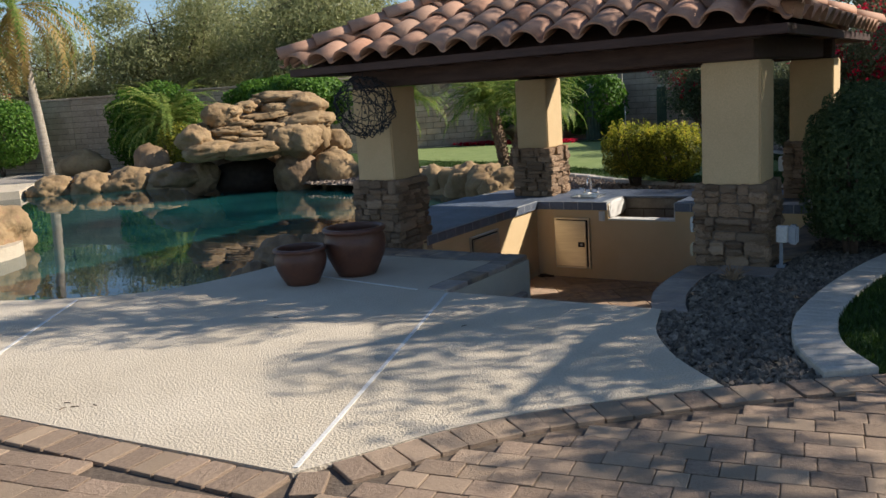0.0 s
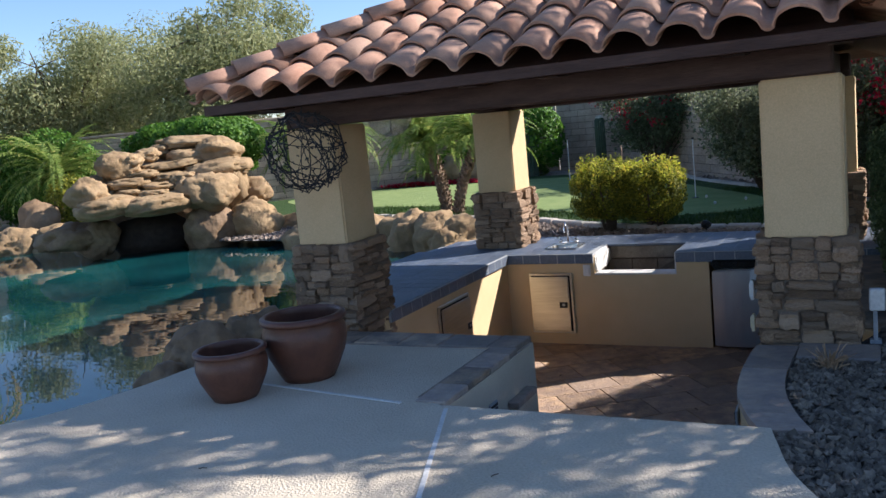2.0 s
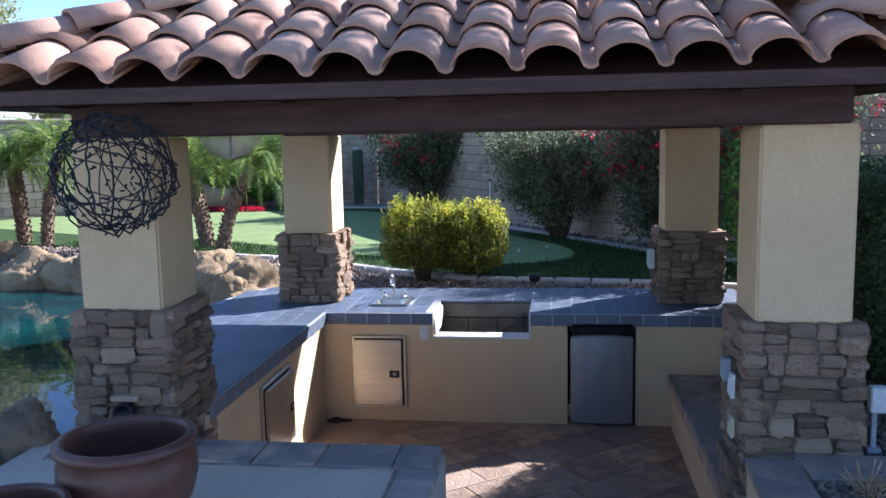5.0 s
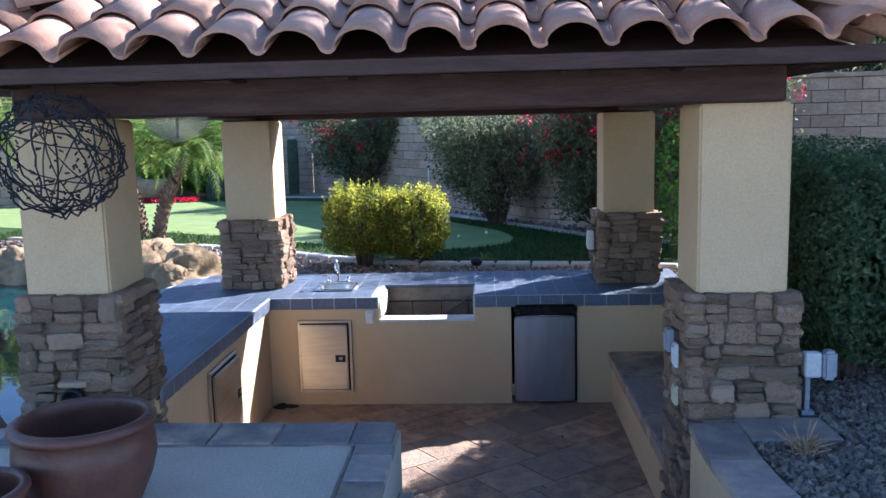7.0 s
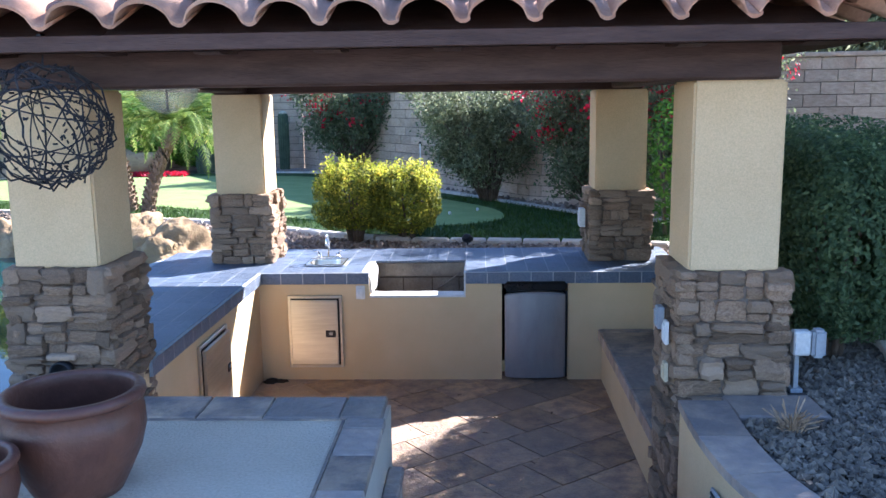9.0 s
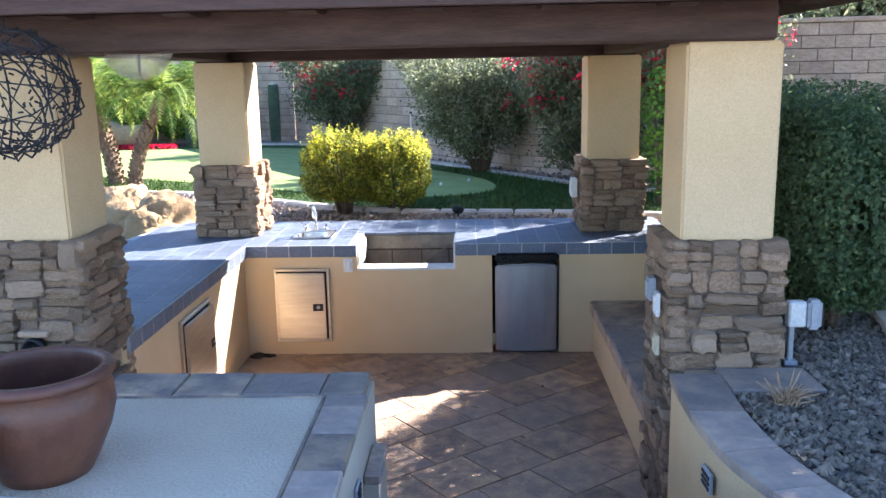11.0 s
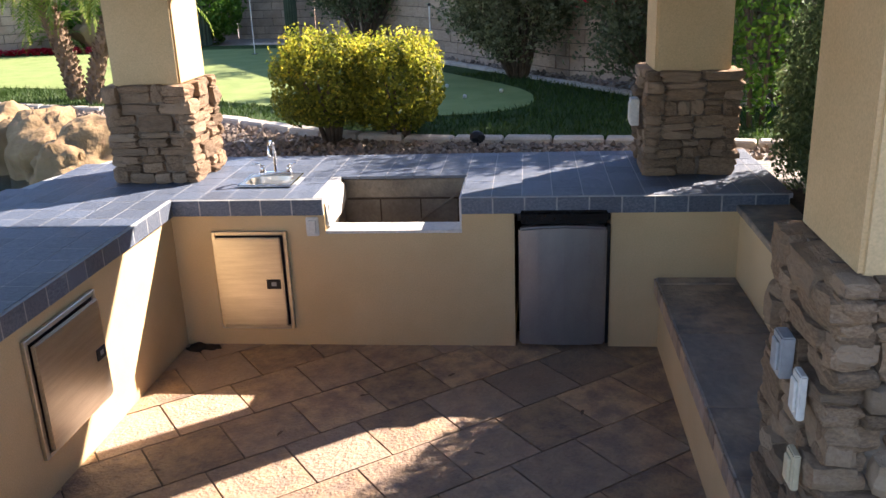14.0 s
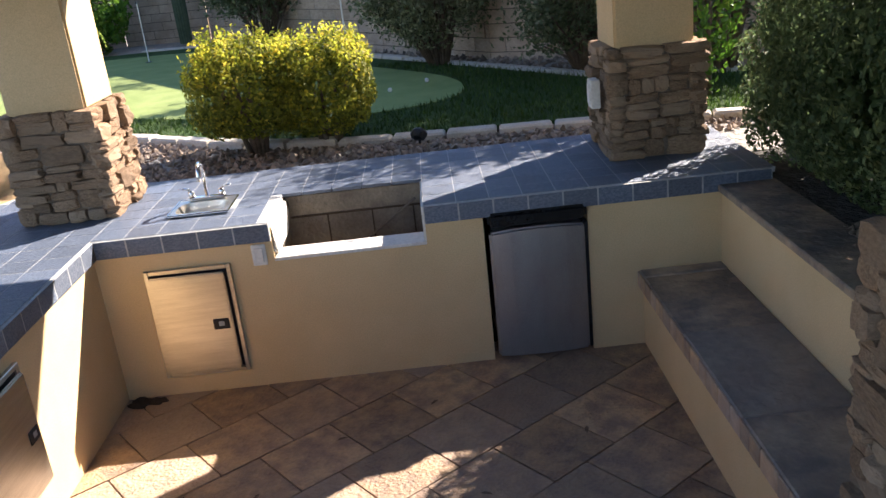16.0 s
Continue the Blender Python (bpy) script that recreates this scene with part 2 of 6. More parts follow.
def glass_mat(name, tint, rough=0.0, ior=1.45):
    m = bpy.data.materials.new(name)
    m.use_nodes = True
    b = m.node_tree.nodes["Principled BSDF"]
    b.inputs["Base Color"].default_value = (*tint, 1)
    b.inputs["Transmission Weight"].default_value, b.inputs["Roughness"].default_value, b.inputs["IOR"].default_value = 1.0, rough, ior
    return m


M_GLASS = glass_mat("frosted_glass", (0.9, 0.9, 0.88), 0.25)
M_GLASS.node_tree.nodes["Principled BSDF"].inputs["Alpha"].default_value = 0.28
M_GLASS.node_tree.nodes["Principled BSDF"].inputs["Transmission Weight"].default_value = 0.3


def water_mat():
    """Pool water: a glossy rippled face over a teal body; noise paints deep water and sunlit shallows into its colour.
    """
    m = bpy.data.materials.new("pool_water")
    m.use_nodes = True
    n, l = m.node_tree.nodes, m.node_tree.links
    b = n["Principled BSDF"]
    co = n.new("ShaderNodeTexCoord")
    no = n.new("ShaderNodeTexNoise")
    no.inputs["Scale"].default_value, no.inputs["Detail"].default_value = 0.35, 3
    l.new(co.outputs["Object"], no.inputs["Vector"])
    ramp = n.new("ShaderNodeValToRGB")
    ramp.color_ramp.elements[0].position, ramp.color_ramp.elements[0].color = 0.38, (0.002, 0.014, 0.020, 1)
    ramp.color_ramp.elements[1].position, ramp.color_ramp.elements[1].color = 0.62, (0.010, 0.085, 0.082, 1)
    l.new(no.outputs["Fac"], ramp.inputs[0])
    l.new(ramp.outputs[0], b.inputs["Base Color"])
    b.inputs["Roughness"].default_value, b.inputs["IOR"].default_value = 0.015, 1.33
    mp = n.new("ShaderNodeMapping")
    mp.inputs["Scale"].default_value = (1.0, 2.2, 1.0)
    l.new(co.outputs["Object"], mp.inputs["Vector"])
    rp = n.new("ShaderNodeTexNoise")
    rp.inputs["Scale"].default_value, rp.inputs["Detail"].default_value = 1.6, 2
    l.new(mp.outputs[0], rp.inputs["Vector"])
    bump = n.new("ShaderNodeBump")
    bump.inputs["Strength"].default_value, bump.inputs["Distance"].default_value = 0.07, 0.03
    l.new(rp.outputs["Fac"], bump.inputs["Height"])
    l.new(bump.outputs[0], b.inputs["Normal"])
    return m


M_WATER = water_mat()


# ---- helpers for shapes ----
def mesh_of(name, bm, material, smooth=False):
    me = bpy.data.meshes.new(name)
    bm.to_mesh(me)
    bm.free()
    me.materials.append(material)
    if smooth:
        me.polygons.foreach_set("use_smooth", [True] * len(me.polygons))
    return me


def part(name, bm, material, parent=None, label="", smooth=False):
    ob = new(name, bm if isinstance(bm, bpy.types.Mesh) else mesh_of(name, bm, material, smooth))
    if parent is not None:
        ob.parent = parent
    return tagged(ob, label)


def thing(name, label, category, place=(0, 0, 0), turn=0.0, group=""):
    ob = new(name)
    ob.matrix_basis = pose(*place, 0, 0, turn)
    return tagged(ob, label, category, group)


def structure(name, bm, material, label, category, smooth=False):
    return tagged(part(name, bm, material, None, label, smooth), category=category, kind="structure")


def box(bm, x0, x1, y0, y1, z0, z1, bevel=0.0, segs=1):
    vs = bmesh.ops.create_cube(bm, size=1.0)["verts"]
    for v in vs:
        v.co = Vector((x0 + (v.co.x + 0.5) * (x1 - x0), y0 + (v.co.y + 0.5) * (y1 - y0), z0 + (v.co.z + 0.5) * (z1 - z0)))
    if bevel:
        bmesh.ops.bevel(bm, geom=list({e for v in vs for e in v.link_edges}), offset=bevel, segments=segs, affect="EDGES")
    return bm


def made_box(*args, **kw):
    return box(bmesh.new(), *args, **kw)


def sheet(outer, holes=(), z=0.0, bm=None):
    """A flat face of any outline with holes in it."""
    bm = bm or bmesh.new()
    edges = []
    for loop in (outer, *holes):
        vs = [bm.verts.new((x, y, z)) for x, y in loop]
        edges += [bm.edges.new((a, b)) for a, b in zip(vs, vs[1:] + vs[:1])]
    bmesh.ops.triangle_fill(bm, use_beauty=True, use_dissolve=False, edges=edges)
    for f in bm.faces:
        f.normal_update()
        if f.normal.z < 0:
            f.normal_flip()
    return bm


def slab(outer, z0, z1, holes=()):
    bm = sheet(outer, holes, z1)
    out = bmesh.ops.extrude_face_region(bm, geom=list(bm.faces), use_keep_orig=True)
    for v in [g for g in out["geom"] if isinstance(g, bmesh.types.BMVert)]:
        v.co.z = z0
    bmesh.ops.recalc_face_normals(bm, faces=list(bm.faces))
    return bm


def curve(points, n=6):
    """A smooth line through the points (Catmull-Rom)."""
    p = [points[0], *points, points[-1]]
    out = []
    for i in range(1, len(p) - 2):
        for k in range(n):
            t = k / n
            a, b, c, d = (Vector(q) for q in p[i - 1:i + 3])
            out.append(0.5 * ((2 * b) + (c - a) * t + (2 * a - 5 * b + 4 * c - d) * t * t + (3 * b - a - 3 * c + d) * t ** 3))
    out.append(Vector(points[-1]))
    return out


def xy(points):
    return [(p[0], p[1]) for p in points]


def revolve(profile, segs=32, bm=None):
    bm = bm or bmesh.new()
    rings = []
    for r, z in profile:
        rings.append([bm.verts.new((r * math.cos(2 * math.pi * i / segs), r * math.sin(2 * math.pi * i / segs), z)) for i in range(segs)])
    for a, b in zip(rings, rings[1:]):
        for i in range(segs):
            j = (i + 1) % segs
            bm.faces.new((a[i], a[j], b[j], b[i]))
    bm.faces.new(list(reversed(rings[0])))
    bm.faces.new(rings[-1])
    bmesh.ops.recalc_face_normals(bm, faces=list(bm.faces))
    return bm


def tube(bm, pts, r, segs=6, taper=1.0):
    pts = [Vector(p) for p in pts]
    rings = []
    for i, p in enumerate(pts):
        d = (pts[min(i + 1, len(pts) - 1)] - pts[max(i - 1, 0)]).normalized()
        u = d.cross(Vector((0, 0, 1)) if abs(d.z) < 0.9 else Vector((1, 0, 0))).normalized()
        w = d.cross(u)
        rr = r * (1 + (taper - 1) * i / (len(pts) - 1))
        rings.append([bm.verts.new(p + rr * (u * math.cos(2 * math.pi * k / segs) + w * math.sin(2 * math.pi * k / segs))) for k in range(segs)])
    for a, b in zip(rings, rings[1:]):
        for k in range(segs):
            j = (k + 1) % segs
            bm.faces.new((a[k], b[k], b[j], a[j]))
    bm.faces.new(rings[0])
    bm.faces.new(list(reversed(rings[-1])))
    return bm


def rock(size, seed, sub=4, rough=0.22, flat=0.0, bm=None, at=(0, 0, 0), turn=0.0):
    """A boulder: a ball pushed in and out by noise at three scales, with worn planes and cracks."""
    own = bmesh.new()
    bmesh.ops.create_icosphere(own, subdivisions=sub, radius=1.0)
    off = Vector((seed * 7.3, seed * 3.1, seed * 5.7))
    for v in own.verts:
        c = v.co.normalized()
        d = 1 + rough * noise.noise(c * 1.3 + off) * 1.6 + rough * 0.55 * noise.noise(c * 3.1 + off)
        crack = abs(noise.noise(c * 2.2 - off))
        d -= 0.17 * max(0, 0.10 - crack) / 0.10
        fold = abs(noise.noise(Vector((c.x * 2.6, c.y * 2.6, c.z * 0.7)) + off * 1.7))
        d -= 0.10 * max(0, 0.14 - fold) / 0.14
        d += rough * 0.22 * noise.noise(c * 8.0 + off)
        p = c * d
        e = 0.72
        p = Vector([math.copysign(abs(q) ** e, q) for q in p]) if flat else p
        v.co = Vector((p.x * size[0], p.y * size[1], p.z * size[2]))
    bmesh.ops.transform(own, matrix=Matrix.Translation(at) @ Matrix.Rotation(radians(turn), 4, "Z"), verts=own.verts)
    if bm is None:
        return own
    me = bpy.data.meshes.new("tmp")
    own.to_mesh(me)
    own.free()
    bm.from_mesh(me)
    bpy.data.meshes.remove(me)
    return bm


def leaf_mesh(name, centres, normals, sizes, material, aspect=0.5, rng=None):
    """Many small pointed leaves, each a folded pair of triangles, facing roughly along normals."""
    rng = rng or np.random.default_rng(1)
    n = len(centres)
    c = np.asarray(centres, float)
    nr = np.asarray(normals, float) + rng.normal(0, 0.55, (n, 3))
    nr /= np.linalg.norm(nr, axis=1)[:, None] + 1e-9
    a = rng.normal(0, 1, (n, 3))
    u = np.cross(nr, a)
    u /= np.linalg.norm(u, axis=1)[:, None] + 1e-9
    w = np.cross(nr, u)
    s = np.asarray(sizes, float)[:, None]
    v = np.empty((n, 4, 3))
    v[:, 0] = c - u * s * 0.5
    v[:, 1] = c + w * s * aspect * 0.5 + nr * s * 0.08
    v[:, 2] = c + u * s * 0.5
    v[:, 3] = c - w * s * aspect * 0.5 + nr * s * 0.08
    me = bpy.data.meshes.new(name)
    me.from_pydata(v.reshape(-1, 3).tolist(), [], (np.arange(n)[:, None] * 4 + np.arange(4)).tolist())
    me.materials.append(material)
    return me


def blob_points(rng, n, radii, lumps=9, shell=0.55, boxy=1.0, floor=None):
    """Points and outward normals in an uneven crown with bulges and gaps."""
    d = rng.normal(0, 1, (n, 3))
    d /= np.linalg.norm(d, axis=1)[:, None]
    k = rng.normal(0, 1, (lumps, 3))
    k /= np.linalg.norm(k, axis=1)[:, None]
    bulge = 0.86 + 0.2 * np.max(np.clip(d @ k.T, 0, 1) ** 6, axis=1) + 0.06 * np.sin(d[:, 0] * 9 + d[:, 2] * 7)
    r = bulge * (shell + (1 - shell) * rng.random(n) ** 0.5)
    p = d * r[:, None]
    if boxy != 1.0:
        p = np.sign(p) * np.abs(p) ** boxy
    p = p * np.array(radii)
    if floor is not None:
        keep = p[:, 2] > floor
        p, d = p[keep], d[keep]
    return p, d

# ---- ground, patio, pool, pit ----
FLOOR = -0.885
TOP = 0.045
WATER = -0.13
POOL_EDGE_NEAR = xy(curve([(-14.0, 2.9), (-10.5, 3.05), (-8.2, 3.3), (-6.89, 3.72), (-6.18, 4.06), (-5.72, 4.45), (-5.52, 5.0), (-5.45, 5.6), (-5.42, 6.42)]))
COUNTER_OUT = xy(curve([(-5.42, 7.0), (-5.72, 7.6), (-5.86, 8.6), (-5.88, 9.4), (-5.80, 10.0), (-5.62, 10.5)]))
POOL_EDGE_FAR = xy(curve([(-5.95, 10.5), (-6.6, 11.0), (-7.5, 11.35), (-9.0, 11.5), (-13.0, 11.9), (-14.6, 12.0), (-16.0, 11.2), (-17.2, 10.3), (-19.5, 8.5), (-17.0, 5.0), (-14.0, 2.9)]))[:-1]
POOL = POOL_EDGE_NEAR + COUNTER_OUT + POOL_EDGE_FAR
PIT = [(-3.40, 5.11), (-1.76, 5.11), (-1.25, 6.3), (-1.25, 10.55), (-5.62, 10.5), (-5.88, 9.4), (-5.8, 8.0), (-5.42, 6.42), (-3.40, 6.42)]
PATIO_PAVER = xy(curve([(-1.04, 3.87), (-1.40, 3.55), (-1.75, 3.20), (-1.98, 2.88), (-2.14, 2.58), (-2.29, 2.29)]))
PATIO_GRAVEL = xy(curve([(-1.76, 5.11), (-1.72, 4.95), (-1.62, 4.62), (-1.38, 4.22), (-1.04, 3.87)]))
PATIO = PATIO_GRAVEL[:-1] + PATIO_PAVER + [(-4.14, 2.17), (-14.0, 1.6)] + POOL_EDGE_NEAR + [(-3.40, 6.42), (-3.40, 5.11)]

big = [(-300, -300), (300, -300), (300, 400), (-300, 400)]
ground_hole = [(-3.40, 5.0), (-1.7, 5.0), (-1.27, 6.3), (-1.27, 10.52)] + [(-5.6, 10.48)] + POOL_EDGE_FAR + POOL_EDGE_NEAR[:-1] + [(-5.3, 6.3), (-3.42, 6.3)]
structure("ground", sheet(big, [ground_hole], -0.035), M_GRAVEL, "pale brown desert gravel round the pool", "ground")
patio = structure("pavement", slab(PATIO, -0.9, 0.0), M_CONCRETE, "cream textured concrete patio deck beside the pool", "patio")
basin = slab([(-20, 2), (-5, 2), (-5.2, 12.6), (-20, 12.6)], -1.6, -1.5)
structure("pool_floor", basin, M_WATER_BASIN, "teal plaster pool floor under the water", "pool floor")
wb = sheet([(-20.5, 2.0), (-5.40, 2.0), (-5.40, 7.0), (-5.60, 8.0), (-5.70, 10.4), (-6.5, 13.2), (-20.5, 13.2)], (), WATER)
structure("water", wb, M_WATER, "still teal pool water with dark reflections", "water")

# saw-cut joints in the deck, filled with pale caulk
def strip(a, b, w, z0, z1, bm=None):
    bm = bm or bmesh.new()
    d = Vector((b[0] - a[0], b[1] - a[1], 0)).normalized()
    s = Vector((-d.y, d.x, 0)) * w / 2
    p = [Vector((*a, 0)) + s, Vector((*a, 0)) - s, Vector((*b, 0)) - s, Vector((*b, 0)) + s]
    lo = [bm.verts.new((q.x, q.y, z0)) for q in p]
    hi = [bm.verts.new((q.x, q.y, z1)) for q in p]
    bm.faces.new(hi)
    for i in range(4):
        bm.faces.new((lo[i], lo[(i + 1) % 4], hi[(i + 1) % 4], hi[i]))
    bmesh.ops.recalc_face_normals(bm, faces=list(bm.faces))
    return bm


for a, b in (((-2.31, 2.33), (-3.33, 5.06)), ((-5.27, 2.83), (-6.15, 3.98)), ((-5.27, 2.83), (-4.6, 2.25)), ((-3.62, 5.10), (-5.3, 5.35))):
    tagged(part("joint", strip(a, b, 0.022, -0.002, 0.004), M_JOINT, patio), "")

# gravel bed, kerb and lawn at the right
PL_IN = xy(curve([(-1.97, 6.45), (-1.985, 6.0), (-1.96, 5.6), (-1.88, 5.3), (-1.80, 5.10)], 5))
PL_OUT = xy(curve([(-1.76, 6.45), (-1.78, 6.0), (-1.76, 5.65), (-1.69, 5.35), (-1.60, 5.12)], 5))
KERB_IN = xy(curve([(-0.66, 4.17), (-0.86, 4.55), (-0.96, 5.0), (-0.97, 5.4), (-0.92, 6.0), (-0.80, 6.7), (-0.62, 7.4), (-0.40, 8.4), (-0.25, 9.6)], 5))
KERB_OUT = xy(curve([(-0.44, 4.33), (-0.63, 4.65), (-0.72, 5.03), (-0.74, 5.4), (-0.69, 6.0), (-0.57, 6.65), (-0.39, 7.33), (-0.18, 8.35), (-0.02, 9.6)], 5))
bed = PATIO_GRAVEL[::-1] + PL_OUT[::-1] + [(-1.45, 6.6), (-1.27, 7.05), (-1.26, 10.0), (-0.3, 10.0)] + KERB_IN[::-1]
structure("gravel_bed", slab(bed, -0.06, -0.03), M_GREY_GRAVEL, "dark grey crushed gravel bed beside the patio", "gravel bed")
kerb = tagged(new("kerb"), "pale curved concrete kerb between gravel and lawn", "kerb", kind="structure")
for i in range(len(KERB_IN) - 1):
    q = [KERB_IN[i], KERB_OUT[i], KERB_OUT[i + 1], KERB_IN[i + 1]]
    cx, cy = sum(p[0] for p in q) / 4, sum(p[1] for p in q) / 4
    q = [(cx + (x - cx) * 0.975, cy + (y - cy) * 0.975) for x, y in q]
    bm = slab(q, -0.06, 0.028)
    bmesh.ops.bevel(bm, geom=[e for e in bm.edges if all(v.co.z > 0 for v in e.verts)], offset=0.008, segments=1, affect="EDGES")
    part("kerbstone", bm, M_KERB, kerb)
lawn = KERB_OUT + [(2.5, 10.5), (6, 9), (6, 3.2), (0.9, 3.7), (0.1, 4.05)]
structure("lawn", slab(lawn, -0.05, 0.0), M_LAWN, "dark green mown lawn behind the kerb", "lawn")

# putting green behind the kitchen
GREEN_Z = 0.03
lawn_far = xy(curve([(-13.2, 15.0), (-10.0, 14.1), (-8.4, 13.55), (-6.6, 12.9), (-5.3, 12.38), (-4.4, 11.72), (-3.5, 11.42), (-2.6, 11.28), (-1.8, 11.2), (-0.9, 10.95), (0.3, 10.75), (1.6, 11.2), (1.2, 12.2), (-1.0, 12.6), (-2.0, 13.7), (-3.0, 15.2), (-4.2, 17.0), (-5.5, 19.4), (-7.8, 20.2), (-10.5, 19.8), (-13.5, 19.6), (-15.0, 17.5), (-13.2, 15.0)]))[:-1]
green = xy(curve([(-12.6, 16.4), (-10.0, 15.2), (-8.0, 14.6), (-6.5, 13.8), (-5.4, 13.1), (-4.4, 12.5), (-3.6, 12.25), (-2.9, 12.45), (-2.62, 13.0), (-2.8, 13.9), (-3.6, 15.2), (-5.0, 17.4), (-6.0, 18.9), (-7.8, 19.4), (-10.2, 19.2), (-12.6, 18.9), (-13.6, 17.6), (-12.6, 16.4)]))[:-1]
structure("grass_border", slab(lawn_far, -0.05, 0.012), M_LAWN, "longer bright green turf round the putting green", "turf")
structure("putting_green", slab(green, 0.0, 0.02), M_TURF, "short pale green artificial putting turf", "putting green")


def kerb_row(points, name, label, width=0.14, top=0.07, step=0.34):
    row = tagged(new(name), label, "kerb", kind="structure")
    pts = curve([(*p, 0) for p in points], 14)
    length, last, k = 0.0, pts[0], 0
    marks = [pts[0]]
    for p in pts[1:]:
        if (p - marks[-1]).length >= step:
            marks.append(p)
    for a, b in zip(marks, marks[1:]):
        bm = strip((a.x, a.y), (b.x - (b.x - a.x) * 0.05, b.y - (b.y - a.y) * 0.05), width * random.uniform(0.9, 1.1), -0.05, top + random.uniform(-0.006, 0.006))
        bmesh.ops.bevel(bm, geom=[e for e in bm.edges if all(v.co.z > 0 for v in e.verts)], offset=0.015, segments=1, affect="EDGES")
        part("kerbstone", bm, M_KERB, row)
    return row


kerb_row([(-9.6, 14.05), (-8.4, 13.57), (-6.6, 12.93), (-5.3, 12.28), (-4.4, 11.62), (-3.5, 11.32), (-2.6, 11.18), (-1.8, 11.1), (-0.9, 10.85), (0.3, 10.65)], "garden_kerb", "row of pale concrete kerbstones edging the turf", 0.13, 0.03)
kerb_row([(-0.3, 12.4), (-1.2, 12.65), (-2.0, 13.75), (-3.0, 15.25), (-4.2, 17.05), (-5.5, 19.5), (-7.8, 20.3)], "back_kerb", "grey kerbstones along the back of the green", 0.12, 0.045)

# ---- the sunken kitchen ----
pit_floor = structure("floor", made_box(-4.9, -1.2, 5.0, 9.6, FLOOR - 0.1, FLOOR - 0.012), M_GROUT, "grout bed under diagonal slate floor tiles", "floor")
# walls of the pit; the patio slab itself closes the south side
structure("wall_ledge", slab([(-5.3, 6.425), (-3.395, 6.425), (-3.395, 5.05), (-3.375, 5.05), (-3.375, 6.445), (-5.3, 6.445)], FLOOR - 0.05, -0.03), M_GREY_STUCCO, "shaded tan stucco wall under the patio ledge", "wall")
right_wall = structure("wall_bench", made_box(-1.50, -1.25, 7.0, 9.42, FLOOR - 0.05, -0.055), M_STUCCO, "tan stucco wall behind the stone bench", "wall")
part("cap", made_box(-1.53, -1.23, 7.03, 9.40, -0.053, -0.015, bevel=0.006), M_SLATE, right_wall, "grey slate wall cap")

# back counter, with the cut-out for a grill and a niche for the fridge
GX0, GX1, FX0, FX1, FACE = -3.85, -3.05, -2.75, -2.205, 9.40
DX0, DX1, DZ0, DZ1 = -4.52, -4.09, -0.74, -0.14
SINK_HOLE = [(-4.42, 9.65), (-4.12, 9.65), (-4.12, 9.89), (-4.42, 9.89)]
back = structure("wall_counter", slab([(-4.78, FACE), (GX0, FACE), (GX0, 10.5), (-4.78, 10.5)], FLOOR - 0.05, TOP - 0.03, [SINK_HOLE]), M_STUCCO, "tan stucco outdoor kitchen counter with a tiled top", "counter")
part("body", made_box(GX0, GX1, FACE, FACE + 0.16, FLOOR - 0.05, -0.175), M_STUCCO, back)
part("sill", made_box(GX0, GX1, FACE - 0.004, FACE + 0.165, -0.173, -0.155, bevel=0.003), M_WHITE, back, "white rendered sill of the empty grill opening")
part("cheek", rock((0.022, 0.30, 0.105), 97, 3, 0.25, 1.0, at=(GX0 + 0.004, FACE + 0.29, -0.062)), M_WHITE, back, "broken white render on the opening's side")
part("cheek", made_box(GX1 - 0.012, GX1 + 0.001, FACE, 9.98, -0.153, TOP - 0.012), M_WHITE, back, "white render on the opening's side")
part("body", made_box(GX1, FX0, FACE, 10.5, FLOOR - 0.05, TOP - 0.03), M_STUCCO, back)
part("body", made_box(FX1, -1.25, FACE, 10.5, FLOOR - 0.05, TOP - 0.03), M_STUCCO, back)
part("body", made_box(FX0, FX1, FACE, 10.5, -0.035, TOP - 0.03), M_STUCCO, back)
# The niche back is coloured dark for the shade in there.
part("niche_back", made_box(FX0, FX1, 10.1, 10.5, FLOOR - 0.05, -0.037), M_SOIL_AND_SHADE, back)
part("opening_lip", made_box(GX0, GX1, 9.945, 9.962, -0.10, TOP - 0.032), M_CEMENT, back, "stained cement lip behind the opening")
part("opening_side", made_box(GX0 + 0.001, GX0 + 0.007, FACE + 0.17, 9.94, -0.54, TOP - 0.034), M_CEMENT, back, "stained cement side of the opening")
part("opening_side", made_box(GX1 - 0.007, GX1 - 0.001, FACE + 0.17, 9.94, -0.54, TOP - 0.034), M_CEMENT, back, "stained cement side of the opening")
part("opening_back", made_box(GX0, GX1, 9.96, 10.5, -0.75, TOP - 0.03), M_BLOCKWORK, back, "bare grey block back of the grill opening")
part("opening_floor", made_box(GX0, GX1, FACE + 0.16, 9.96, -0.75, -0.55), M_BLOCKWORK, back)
for i, x in enumerate((-3.62, -3.36, -3.12)):
    part("block_joint", made_box(x, x + 0.008, 9.955, 9.965, -0.5, -0.115), M_SOIL_AND_SHADE, back)
part("block_joint", made_box(GX0 + 0.02, GX1 - 0.02, 9.955, 9.965, -0.12, -0.11), M_SOIL_AND_SHADE, back)
bm = tube(bmesh.new(), [(-3.42, 9.94, -0.30), (-3.10, 9.93, -0.07)], 0.008)
part("conduit", bm, M_BLOCKWORK, back, "loose grey conduit leaning in the opening")

